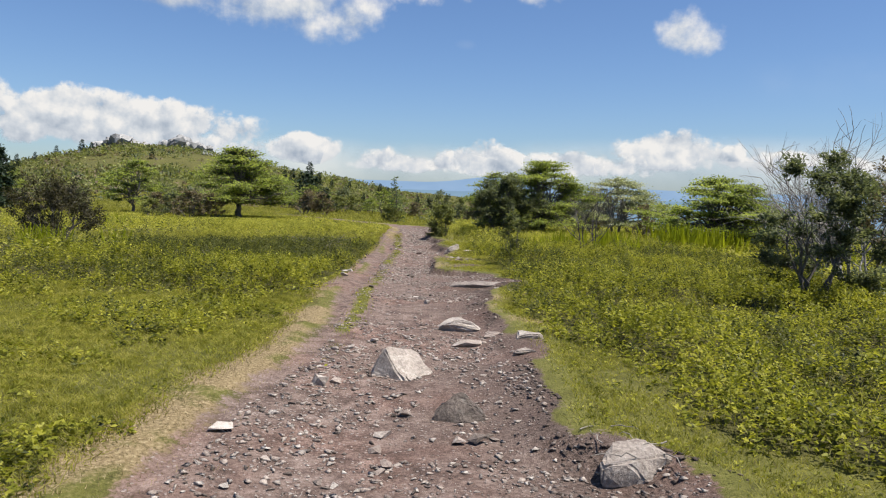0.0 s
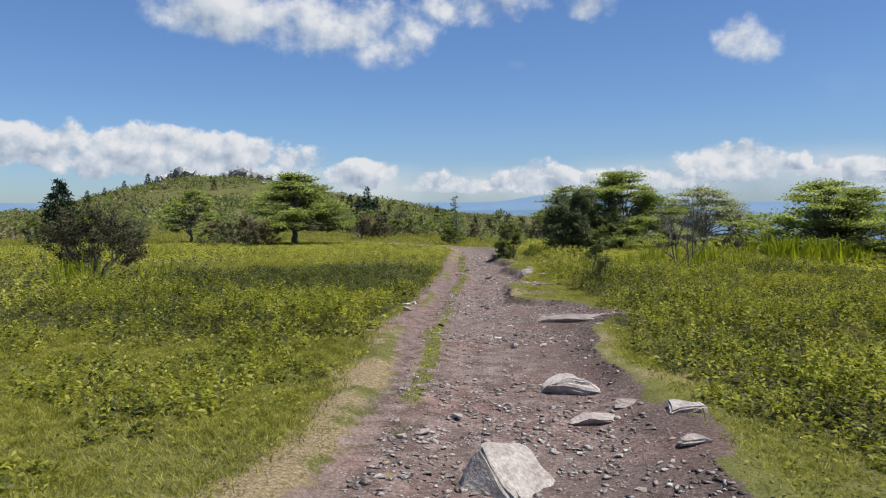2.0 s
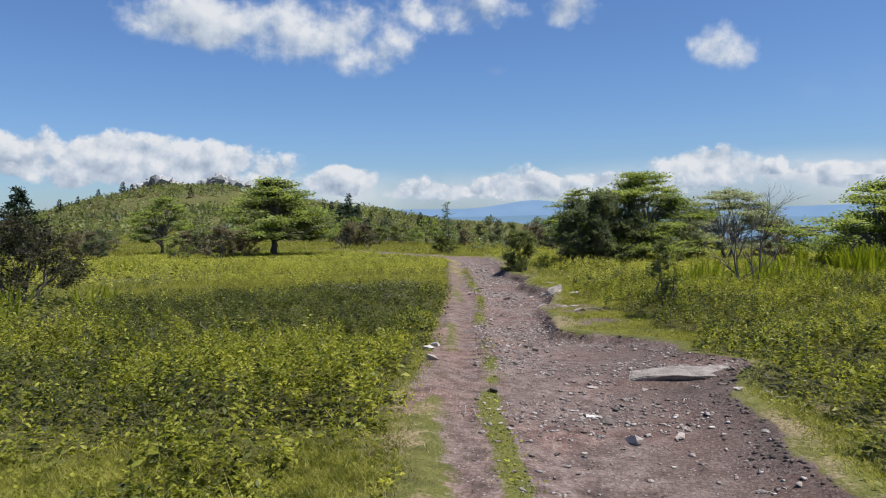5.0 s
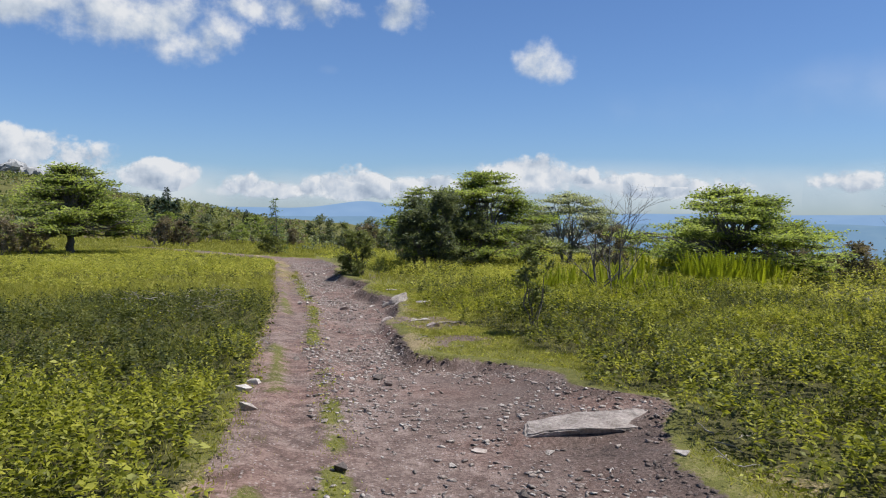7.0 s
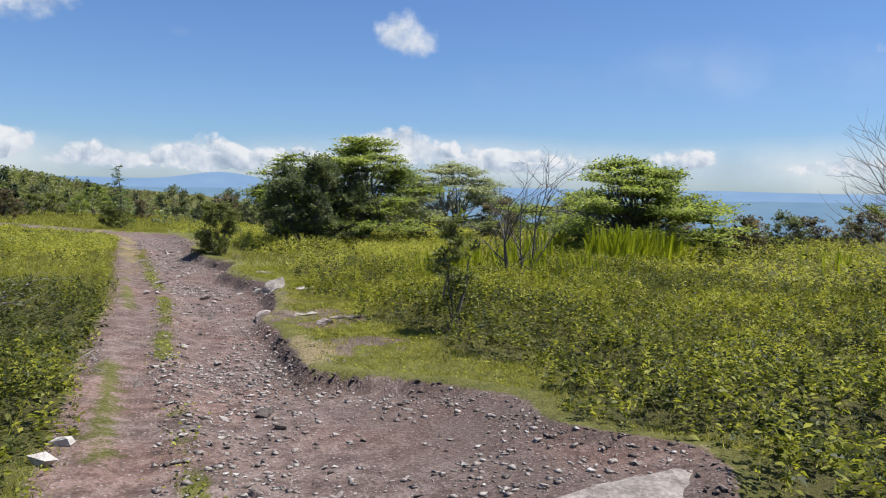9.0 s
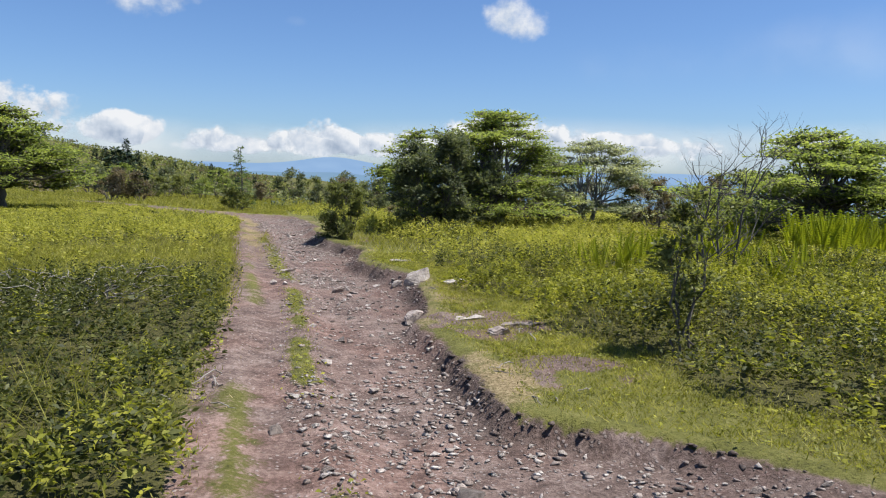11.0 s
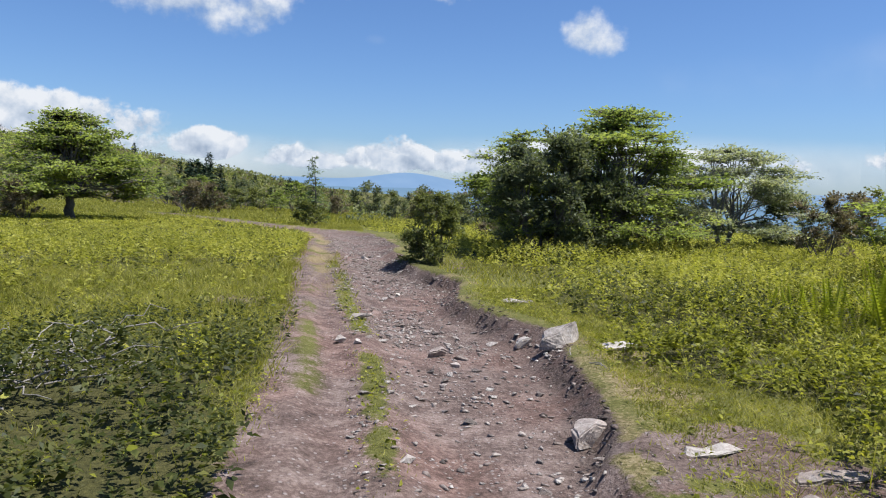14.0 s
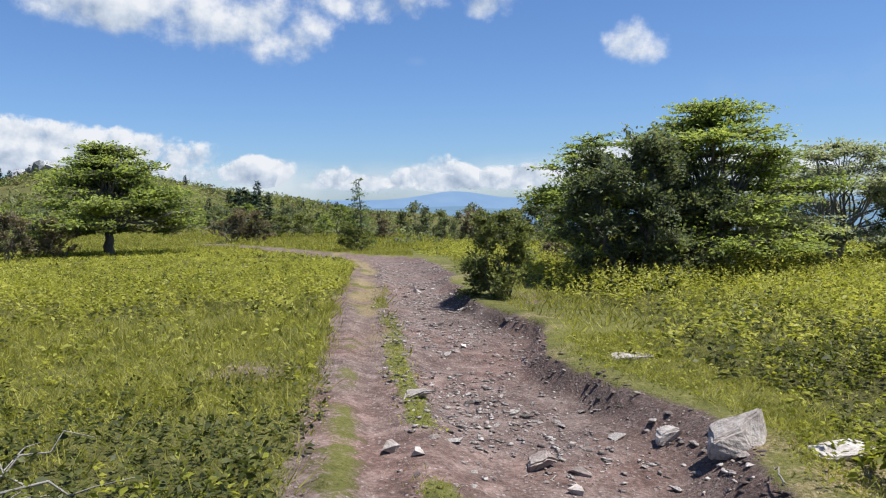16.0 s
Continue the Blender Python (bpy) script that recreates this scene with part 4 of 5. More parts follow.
for x, y, tall, wide, n in ((7.1, 21.4, 0.68, 0.6, 110), (8.2, 21.9, 0.64, 0.5, 80), (9.1, 22.2, 0.58, 0.4, 44), (4.9, 21.0, 0.58, 0.5, 66), (3.7, 20.7, 0.52, 0.6, 50), (5.6, 19.9, 0.45, 0.6, 26), (4.4, 19.4, 0.4, 0.45, 18),
                            (2.9, 21.2, 0.42, 0.5, 22), (7.8, 25.2, 0.6, 0.7, 34), (-9.3, 16.6, 0.46, 0.55, 60), (-8.0, 17.6, 0.4, 0.4, 26), (11.8, 20.6, 0.4, 0.7, 20),
                            (12.6, 18.0, 0.42, 0.6, 18), (-12.3, 27.0, 0.4, 0.6, 18), (9.4, 17.0, 0.36, 0.5, 14)):
    fern_clump(x, y, tall, wide, n, g)

# ---------------------------------------------------------------- the hill: crags, spruces, scrub
def rock_mesh(name, g, size, points, material, cuts=0.35):
    """An angular stone: the hull of scattered points, its base cut flat."""
    bm = bmesh.new()
    for p in unit(g.normal(size=(points, 3))) * g.uniform(1 - cuts, 1.0, (points, 1)):
        bm.verts.new((p[0] * size[0], p[1] * size[1], max(p[2], -0.55) * size[2]))
    res = bmesh.ops.convex_hull(bm, input=bm.verts)
    bmesh.ops.delete(bm, geom=list({v for v in res["geom_interior"] if isinstance(v, bmesh.types.BMVert)}), context="VERTS")
    me = bpy.data.meshes.new(name)
    bm.to_mesh(me)
    bm.free()
    me.materials.append(material)
    return me


def crag(b, dist, wide, tall, count, g):
    """Rocks breaking through the hill's crest."""
    cx, cy = dist * math.sin(radians(b)), dist * math.cos(radians(b))
    thing = new("rock_outcrop")
    thing.matrix_world = at_ground(cx, cy, 0.2)
    for k in range(count):
        u = g.uniform(-1, 1)
        s = tall * g.uniform(0.18, 0.42) * (1.1 - 0.5 * abs(u))
        ob = part("boulder", rock_mesh("boulder", g, (s * g.uniform(1.0, 1.5), s * 1.2, s), 18, CRAG), thing)
        ob.matrix_local = pose(u * wide / 2, g.uniform(-3, 3), s * 0.35 + (1 - abs(u)) * tall * 0.35 * g.random(), g.uniform(-15, 15), g.uniform(-20, 20), g.uniform(0, 360))
    tagged(thing, "grey weathered rock outcrop on the hill's crest", "rock", "crags on the hill")


g = seeded(60)
crag(-23.9, 258, 18, 6.5, 46, g)
crag(-20.1, 258, 20, 6.0, 46, g)
crag(-18.6, 235, 9, 2.2, 7, g)
crag(-26.5, 240, 9, 2.0, 6, g)

g = seeded(61)
b0, d0 = radians(-10.5), 190.0
hill_spruce = conifer("hill_spruce", d0 * math.sin(b0), d0 * math.cos(b0), 7.0, 1.7, g, NEEDLES, 13, 12, "small dark spruce on the hillside", "spruces on the hill", size=0.7)
for b, d, s in ((-29.5, 250, 0.45), (-28.2, 255, 0.5), (-26.6, 240, 0.65), (-26.0, 235, 0.5), (-25.0, 250, 0.4), (-15.5, 250, 0.45), (-12.4, 190, 0.55), (-11.8, 190, 0.65), (-11.2, 192, 0.55), (-9.8, 200, 0.6),
                (-13.6, 160, 0.45), (-17.3, 150, 0.35), (-5.0, 200, 0.55), (-4.4, 210, 0.5), (-8.8, 200, 0.4), (-7.4, 210, 0.4), (-30.6, 230, 0.55), (-22.0, 200, 0.4), (-6.3, 160, 0.4), (1.0, 180, 0.5), (2.0, 185, 0.55), (2.8, 175, 0.45), (-2.0, 200, 0.5)):
    copy_thing(hill_spruce, at_ground(d * math.sin(radians(b)), d * math.cos(radians(b)), 0.1) @ Matrix.Diagonal((s * 1.15, s * 1.15, s, 1)))
g = seeded(62)
for x, y, s in ((-16.3, 90.6, 0.62), (-17.6, 91.6, 0.7), (-15.0, 92.0, 0.45)):
    copy_thing(hill_spruce, at_ground(x, y, 0.1) @ Matrix.Diagonal((s * 1.5, s * 1.5, s, 1)))


def scrub(name, count, b_lo, b_hi, d_lo, d_hi, blades, spread, size, material, g, label):
    """Low scrub scattered over far slopes."""
    b, d = np.radians(g.uniform(b_lo, b_hi, count)), d_lo + (d_hi - d_lo) * g.random(count) ** 0.8
    x, y = d * np.sin(b), d * np.cos(b)
    keep = fbm(x, y, 22.0, 90) + 0.30 * (g.random(count) - 0.5) > 0.45
    keep &= to_bend(x, y) > 2.5
    x, y, d = x[keep], y[keep], d[keep]
    s = g.uniform(0.45, 1.35, len(x)) * (0.35 + 0.65 * smooth(d, 40, 140))
    c = np.stack([x, y, height(x, y)], -1)
    q = in_ball(len(x) * blades, g).reshape(len(x), blades, 3)
    q[..., 2] = np.abs(q[..., 2])
    base = (c[:, None] + q * s[:, None, None] * np.array((spread, spread, spread * 0.8))).reshape(-1, 3)
    along = q.reshape(-1, 3) * (1, 1, 0.5) + g.normal(size=base.shape) * 0.5
    sz = (np.repeat(s, blades) * size * g.uniform(0.6, 1.3, len(base)))
    tagged(new(name, leaf_mesh(name, base, along, sz, material, 0.6, g)), label, "scrub", kind="stuff")


g = seeded(63)
scrub("hill_scrub", 5200, -60, 4, 115, 275, 22, 1.5, 0.7, OLIVE, g, "olive green scrub scattered over the hillside")
scrub("hill_scrub_dark", 1700, -60, 6, 95, 270, 24, 1.4, 0.6, LAUREL, g, "dark evergreen scrub scattered over the hillside")
scrub("hill_scrub_bronze", 1500, -60, 10, 85, 260, 24, 1.3, 0.65, BROWN, g, "bronze scrub scattered over the hillside")
scrub("moor_scrub", 600, -4, 66, 55, 130, 26, 1.1, 0.5, OLIVE, g, "low scrub on the falling moor")
scrub("moor_scrub_dark", 420, -2, 66, 50, 120, 26, 1.1, 0.5, LAUREL, g, "dark low scrub on the falling moor")

# ---------------------------------------------------------------- heath and grass
def heath(name, x_lo, x_hi, y_lo, y_hi, density, size, material, g, label, shade=False, skip=None, leaves=9):
    """Leafy sprigs: each a short stem with leaves that spread and droop about its top."""
    n = int((x_hi - x_lo) * (y_hi - y_lo) * density)
    x, y = g.uniform(x_lo, x_hi, n), g.uniform(y_lo, y_hi, n)
    cover = heath_cover(x, y, True)
    kind = smooth(fbm(x, y, 1.8, 120), 0.42, 0.58)
    # dims the heath by place through leaf colour, besides the real dark clumps (kind)
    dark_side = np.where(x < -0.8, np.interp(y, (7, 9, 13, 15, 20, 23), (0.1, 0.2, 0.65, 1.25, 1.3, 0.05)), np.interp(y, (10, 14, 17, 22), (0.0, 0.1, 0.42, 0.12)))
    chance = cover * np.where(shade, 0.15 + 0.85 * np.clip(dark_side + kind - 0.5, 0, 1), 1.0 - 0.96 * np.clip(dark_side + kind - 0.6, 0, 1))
    keep = g.random(n) < chance
    if skip is not None:
        for x0, x1, y0, y1 in skip:
            keep &= ~((x > x0) & (x < x1) & (y > y0) & (y < y1))
    x, y, cover = x[keep], y[keep], cover[keep]
    n = len(x)
    top = heath_height(x, y) * (0.4 + 0.6 * cover) * g.uniform(0.72, 1.1, n)
    s = size * g.uniform(0.6, 1.35, n)
    c = np.stack([x, y, height(x, y) + top], -1)
    lean = g.normal(size=(n, 1, 3)) * (0.25, 0.25, 0.1)
    a = g.random((n, leaves)) * 2 * np.pi
    f = np.broadcast_to(np.linspace(0, 1, leaves), (n, leaves))
    along = np.stack([np.cos(a), np.sin(a), 0.75 - 1.0 * f + 0.2 * g.normal(size=(n, leaves))], -1) + lean
    base = c[:, None] + along * (0.15 * s)[:, None, None]
    base[..., 2] -= f * np.minimum(top * 0.8, 2.2 * s)[:, None]
    L = s[:, None] * (0.65 + 0.5 * f) * g.uniform(0.7, 1.25, (n, leaves))
    me = leaf_mesh(name, base.reshape(-1, 3), along.reshape(-1, 3), L.ravel(), material, 0.46, g)
    return tagged(new(name, me), label, "heath", kind="stuff")


g = seeded(70)
NEAR = (-7.0, 7.5, 2.5, 22.5)
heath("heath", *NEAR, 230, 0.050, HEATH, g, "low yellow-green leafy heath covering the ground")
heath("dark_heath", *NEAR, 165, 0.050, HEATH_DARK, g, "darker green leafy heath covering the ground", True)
MID = (-9.0, 10.0, 22.5, 36)
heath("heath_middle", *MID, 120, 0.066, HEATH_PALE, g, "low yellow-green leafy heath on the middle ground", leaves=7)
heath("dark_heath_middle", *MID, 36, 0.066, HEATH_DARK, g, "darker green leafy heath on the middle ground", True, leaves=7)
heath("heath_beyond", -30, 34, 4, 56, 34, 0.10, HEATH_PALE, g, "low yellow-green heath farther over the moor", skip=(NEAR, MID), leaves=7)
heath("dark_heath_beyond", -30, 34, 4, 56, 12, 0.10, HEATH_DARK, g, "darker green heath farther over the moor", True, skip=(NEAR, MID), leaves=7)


def grass(name, x_lo, x_hi, y_lo, y_hi, density, tall, width, material, g, label, where, lie=0.7):
    n = int((x_hi - x_lo) * (y_hi - y_lo) * density)
    x, y = g.uniform(x_lo, x_hi, n), g.uniform(y_lo, y_hi, n)
    keep = g.random(n) < where(x, y)
    x, y = x[keep], y[keep]
    n = len(x)
    base = np.stack([x, y, height(x, y) - 0.005], -1)
    h = tall * g.uniform(0.4, 1.3, n) * (0.55 + 0.9 * fbm(x, y, 0.7, 130))
    h = h * np.where(inside_track(x, y) > 0, 0.6, 1.0)
    tip = base + np.stack([g.normal(size=n) * lie * h, g.normal(size=n) * lie * h, h], -1)
    return tagged(new(name, blade_mesh(name, base, tip, width, material, g)), label, "grass", kind="stuff")


def turf_chance(x, y):
    d = inside_track(x, y)
    strip = np.exp(-((x - left_edge(y) - strip_line(y)) / 0.10) ** 2) * smooth(y, 5.6, 7.2) * (1 - smooth(y, 27, 31)) * smooth(fbm(x, y, 1.1, 60), 0.25, 0.5)
    off = smooth(-d, 0.02, 0.3) * (1 - 0.85 * heath_cover(x, y)) * (0.35 + 0.65 * smooth(fbm(x, y, 1.0, 140), 0.3, 0.6))
    shelf = shelf_bare(x, y)
    heap = np.exp(-(((x - 1.0) / 0.45) ** 2 + ((y - 3.85) / 0.45) ** 2))
    return np.clip(np.maximum(off * (1 - 0.92 * shelf) * (1 - heap) * (1 - 0.8 * torn_edge(x, y)), 0.55 * strip), 0, 1)


def straw_chance(x, y):
    dl = x - left_edge(y)
    band = np.exp(-((dl + 0.05) / 0.25) ** 2) * (1 - 0.9 * smooth(y, 10, 14)) + np.exp(-((dl - 0.15) / 0.3) ** 2) * (1 - smooth(y, 5, 11))
    verge = 0.10 * np.exp(-((right_edge(y) - x + 0.3) / 0.25) ** 2)
    far_path = np.exp(-((dl - 0.28) / 0.24) ** 2) * smooth(y, 22, 26)
    return np.clip((band + verge) * (0.3 + 0.9 * smooth(fbm(x, y, 0.45, 73), 0.25, 0.65)) + far_path, 0, 1) * 0.75


g = seeded(71)
grass("grass_turf", -6.5, 4.5, 2.2, 24, 2300, 0.042, 0.007, GRASS, g, "short green meadow grass beside the track", turf_chance)
grass("meadow_turf", -6.5, -1.4, 2.2, 10.5, 6500, 0.045, 0.008, GRASS, g, "fine yellow-green meadow grass beside the straw path", turf_chance, 1.0)
grass("verge_turf", 0.2, 3.2, 2.2, 24, 2400, 0.045, 0.007, GRASS, g, "thin short grass on the track's verge", turf_chance, 1.0)
grass("meadow_grass", -26, -1.0, 3, 50, 260, 0.12, 0.018, GRASS, g, "green meadow grass over the open ground", lambda x, y: turf_chance(x, y) * ((x < -6.4) | (y > 23.5)))
grass("moor_grass", 0, 30, 10, 55, 150, 0.13, 0.018, GRASS, g, "green grass among the heath", lambda x, y: (0.25 + 0.75 * turf_chance(x, y)) * (inside_track(x, y) < -0.1) * ((x > 4.4) | (y > 23.5)))
grass("tall_grass", -8, 8, 3, 26, 130, 0.30, 0.007, GRASS, g, "thin taller grass stems standing in the heath", lambda x, y: (inside_track(x, y) < -0.35) * smooth(heath_cover(x, y), 0.4, 0.8) * smooth(fbm(x, y, 1.6, 150), 0.45, 0.7))
grass("dry_grass", -3.5, 2.5, 2.2, 30, 850, 0.04, 0.007, STRAW, g, "trampled straw-coloured grass along the track", straw_chance)
grass("far_grass", -70, 40, 48, 110, 34, 0.2, 0.07, GRASS, g, "green grass on the far meadow", lambda x, y: (to_bend(x, y) > 1.1) * 0.9)
grass("rough_grass", -9, -1.6, 19.5, 32, 950, 0.11, 0.010, GRASS, g, "rough green grass in the meadow", lambda x, y: turf_chance(x, y) * 0.95)


def herbs(name, x_lo, x_hi, y_lo, y_hi, density, size, material, g, label):
    """Small flat leaves growing through the turf."""
    n = int((x_hi - x_lo) * (y_hi - y_lo) * density)
    x, y = g.uniform(x_lo, x_hi, n), g.uniform(y_lo, y_hi, n)
    keep = g.random(n) < turf_chance(x, y) * (0.3 + 0.7 * smooth(fbm(x, y, 0.5, 170), 0.35, 0.6))
    x, y = x[keep], y[keep]
    n = len(x)
    a = g.random(n) * 2 * np.pi
    along = np.stack([np.cos(a), np.sin(a), g.uniform(0.0, 0.7, n)], -1)
    base = np.stack([x, y, height(x, y) + 0.03 * g.random(n)], -1)
    return tagged(new(name, leaf_mesh(name, base, along, size * g.uniform(0.6, 1.4, n), material, 0.6, g)), label, "herbs", kind="stuff")


herbs("turf_herbs", -5.5, 3.5, 2.3, 24, 700, 0.028, HEATH, g, "small green leaves growing in the short turf")

# ---------------------------------------------------------------- rocks in the track
def hull_rock(x, y, rows, material, label, turn=0, sink=0.03, group=""):
    """A rock from a few corners in metres about its foot, its edges worn."""
    bm = bmesh.new()
    for r in rows:
        bm.verts.new(r)
    res = bmesh.ops.convex_hull(bm, input=bm.verts)
    bmesh.ops.delete(bm, geom=[v for v in res["geom_interior"] if isinstance(v, bmesh.types.BMVert)], context="VERTS")
    bmesh.ops.dissolve_limit(bm, angle_limit=0.03, verts=bm.verts, edges=bm.edges)
    bmesh.ops.bevel(bm, geom=list(bm.edges), offset=0.012, segments=2, affect="EDGES")
    bmesh.ops.triangulate(bm, faces=bm.faces)
    bmesh.ops.subdivide_edges(bm, edges=[e for e in bm.edges if e.calc_length() > 0.05], cuts=2, use_grid_fill=True)
    for v in bm.verts:
        p = v.co * 11 + Vector((x * 3, y * 3, 0))
        v.co += Vector((noise.noise(p), noise.noise(p + Vector((9, 0, 0))), noise.noise(p + Vector((0, 7, 0))))) * 0.022
    me = bpy.data.meshes.new("rock")
    bm.to_mesh(me)
    bm.free()
    me.materials.append(material)
    ob = new("rock", me)
    ob.matrix_world = at_ground(x, y, sink) @ Matrix.Rotation(radians(turn), 4, "Z")
    return tagged(ob, label, "rock", group)


hull_rock(-0.30, 5.98, ((-0.16, 0.02, 0.25), (-0.10, 0.08, 0.26), (0.08, 0.24, 0.22), (0.25, 0.12, 0.05), (0.27, 0.04, 0.0), (0.12, -0.24, -0.01), (0.05, -0.24, 0.01), (-0.25, -0.02, 0.0),
                        (-0.28, 0.1, 0.0), (-0.15, 0.3, 0.0), (0.2, 0.34, 0.0)), PALE_STONE, "large leaning pale slab of rock embedded in the track")
hull_rock(0.24, 8.12, ((-0.24, -0.08, 0.06), (-0.17, -0.13, 0.12), (-0.02, -0.1, 0.17), (0.12, -0.1, 0.15), (0.26, -0.12, 0.03), (0.24, 0.12, 0.04), (-0.05, 0.18, 0.16), (-0.22, 0.12, 0.08), (0.27, 0, -0.04),
                       (-0.26, 0, -0.04)), PALE_STONE, "low arched grey rock lying in the track")
hull_rock(0.32, 7.2, ((-0.2, -0.07, 0.02), (-0.12, -0.1, 0.06), (0.12, -0.09, 0.08), (0.2, 0, 0.04), (0.14, 0.11, 0.08), (-0.1, 0.1, 0.07), (-0.2, 0.04, -0.03), (0.2, 0.05, -0.03)), STONE, "flat grey stone lying in the track")
hull_rock(0.57, 7.4, ((-0.1, -0.06, 0.0), (0.1, -0.06, 0.02), (0.09, 0.06, 0.06), (-0.08, 0.06, 0.06), (0, -0.05, 0.06)), STONE, "small reddish flat stone in the track")
hull_rock(0.88, 7.05, ((-0.13, -0.1, 0.0), (-0.1, -0.1, 0.1), (0.1, -0.08, 0.12), (0.17, 0.02, 0.11), (0.14, 0.1, 0.1), (-0.1, 0.1, 0.12), (0.15, 0, -0.03)), PALE_STONE, "pale angular stone at the track's broken edge", sink=0.08, group="edge stones")
hull_rock(0.80, 6.42, ((-0.12, -0.06, 0.0), (-0.1, -0.07, 0.05), (0.12, -0.05, 0.06), (0.15, 0.04, 0.04), (0, 0.09, 0.06), (-0.1, 0.06, 0.03)), PALE_STONE, "pale flat stone at the track's broken edge", group="edge stones")
# brown rock; the shade on its front is put into the dark stone colour
hull_rock(0.16, 4.86, ((-0.18, -0.06, -0.02), (-0.17, 0.02, 0.07), (-0.05, 0.02, 0.19), (0.03, 0.05, 0.20), (0.2, -0.04, 0.08), (0.22, -0.05, -0.02), (0.12, 0.16, 0.08), (-0.12, 0.16, 0.05), (0.02, -0.11, 0.03)), DARK_STONE,
          "dark shadowed rock with a sharp peak in the track")
hull_rock(1.13, 3.88, ((-0.22, -0.1, -0.02), (-0.22, -0.08, 0.09), (-0.1, -0.12, 0.13), (0.1, -0.08, 0.17), (0.22, 0.0, 0.12), (0.24, 0.05, 0.0), (0.1, 0.16, 0.17), (-0.12, 0.16, 0.16), (-0.2, 0.06, 0.1), (0.05, -0.16, 0.02)), PALE_STONE,
          "whitish weathered boulder half buried in torn dark earth", sink=0.09)
hull_rock(0.68, 12.18, ((-0.56, -0.08, 0.0), (-0.52, -0.12, 0.10), (-0.3, -0.18, 0.14), (0.0, -0.20, 0.14), (0.3, -0.22, 0.15), (0.66, -0.12, 0.14), (0.74, 0.1, 0.13), (0.4, 0.2, 0.17), (-0.1, 0.14, 0.17), (-0.45, 0.06, 0.14),
                        (0.5, -0.1, -0.05), (-0.5, 0.1, -0.05), (-0.1, -0.12, 0.02)), SLAB_STONE, "long pale flat slab jutting from the track's bank", sink=0.125)
hull_rock(0.34, 20.66, ((-0.19, -0.1, -0.02), (-0.16, -0.1, 0.08), (-0.02, -0.09, 0.15), (0.11, -0.02, 0.23), (0.17, 0.04, 0.22), (0.19, 0.02, 0.04), (0.08, -0.13, 0.02), (0.13, 0.12, 0.12), (-0.12, 0.08, 0.12)), PALE_STONE,
          "white angular boulder standing at the track's edge")
hull_rock(0.80, 20.45, ((-0.2, -0.08, 0.0), (-0.18, -0.1, 0.08), (0.1, -0.1, 0.1), (0.22, 0.0, 0.06), (0.1, 0.12, 0.1), (-0.15, 0.1, 0.08)), PALE_STONE, "pale flat stone in the grass by the boulder", sink=0.05)
hull_rock(0.52, 22.85, ((-0.24, -0.08, 0.0), (-0.22, -0.1, 0.08), (0.0, -0.12, 0.11), (0.2, -0.06, 0.09), (0.28, 0.05, 0.03), (0.1, 0.14, 0.1), (-0.2, 0.1, 0.1)), PALE_STONE, "pale broken slab lying on the turf shelf", sink=0.085)
hull_rock(-1.28, 22.0, ((-0.12, -0.07, 0.0), (-0.1, -0.09, 0.05), (0.04, -0.08, 0.08), (0.13, 0, 0.05), (0.06, 0.1, 0.08), (-0.1, 0.08, 0.07)), PALE_STONE, "pale flat stone in the track", group="loose track stones")
hull_rock(-0.64, 20.85, ((-0.1, -0.06, 0.0), (-0.09, -0.08, 0.07), (0.02, -0.06, 0.1), (0.1, 0.02, 0.05), (0.04, 0.1, 0.09), (-0.08, 0.08, 0.06)), STONE, "blocky grey stone in the track", group="loose track stones")
hull_rock(0.18, 21.15, ((-0.1, -0.06, 0.0), (-0.08, -0.06, 0.08), (0.04, -0.05, 0.11), (0.11, 0.0, 0.03), (0.03, 0.08, 0.1), (-0.08, 0.08, 0.06)), PALE_STONE, "small white stone at the foot of the bank", group="loose track stones")
hull_rock(-0.05, 18.62, ((-0.13, -0.1, 0.0), (-0.12, -0.08, 0.08), (0.0, -0.06, 0.14), (0.12, 0.0, 0.10), (0.14, 0.02, 0.0), (0.04, 0.12, 0.13), (-0.1, 0.1, 0.09)), STONE, "grey angular stone below the bank", group="loose track stones")
hull_rock(0.36, 18.1, ((-0.19, -0.06, 0.0), (-0.17, -0.07, 0.03), (0.05, -0.06, 0.05), (0.2, 0.03, 0.03), (0.1, 0.09, 0.05), (-0.12, 0.06, 0.05)), PALE_STONE, "flat pale stone lying on bare earth", group="loose track stones")
hull_rock(0.45, 17.42, ((-0.12, -0.06, 0.0), (-0.1, -0.07, 0.07), (0.05, -0.05, 0.08), (0.13, 0.02, 0.03), (0.02, 0.1, 0.08), (-0.1, 0.07, 0.06)), STONE, "grey stone on the bare shelf", group="loose track stones")
hull_rock(0.74, 17.75, ((-0.22, -0.05, 0.0), (-0.2, -0.06, 0.04), (0.1, -0.05, 0.05), (0.24, 0.02, 0.03), (0.1, 0.09, 0.05), (-0.15, 0.08, 0.05)), STONE, "flat grey stone among bare earth and grass", group="loose track stones")
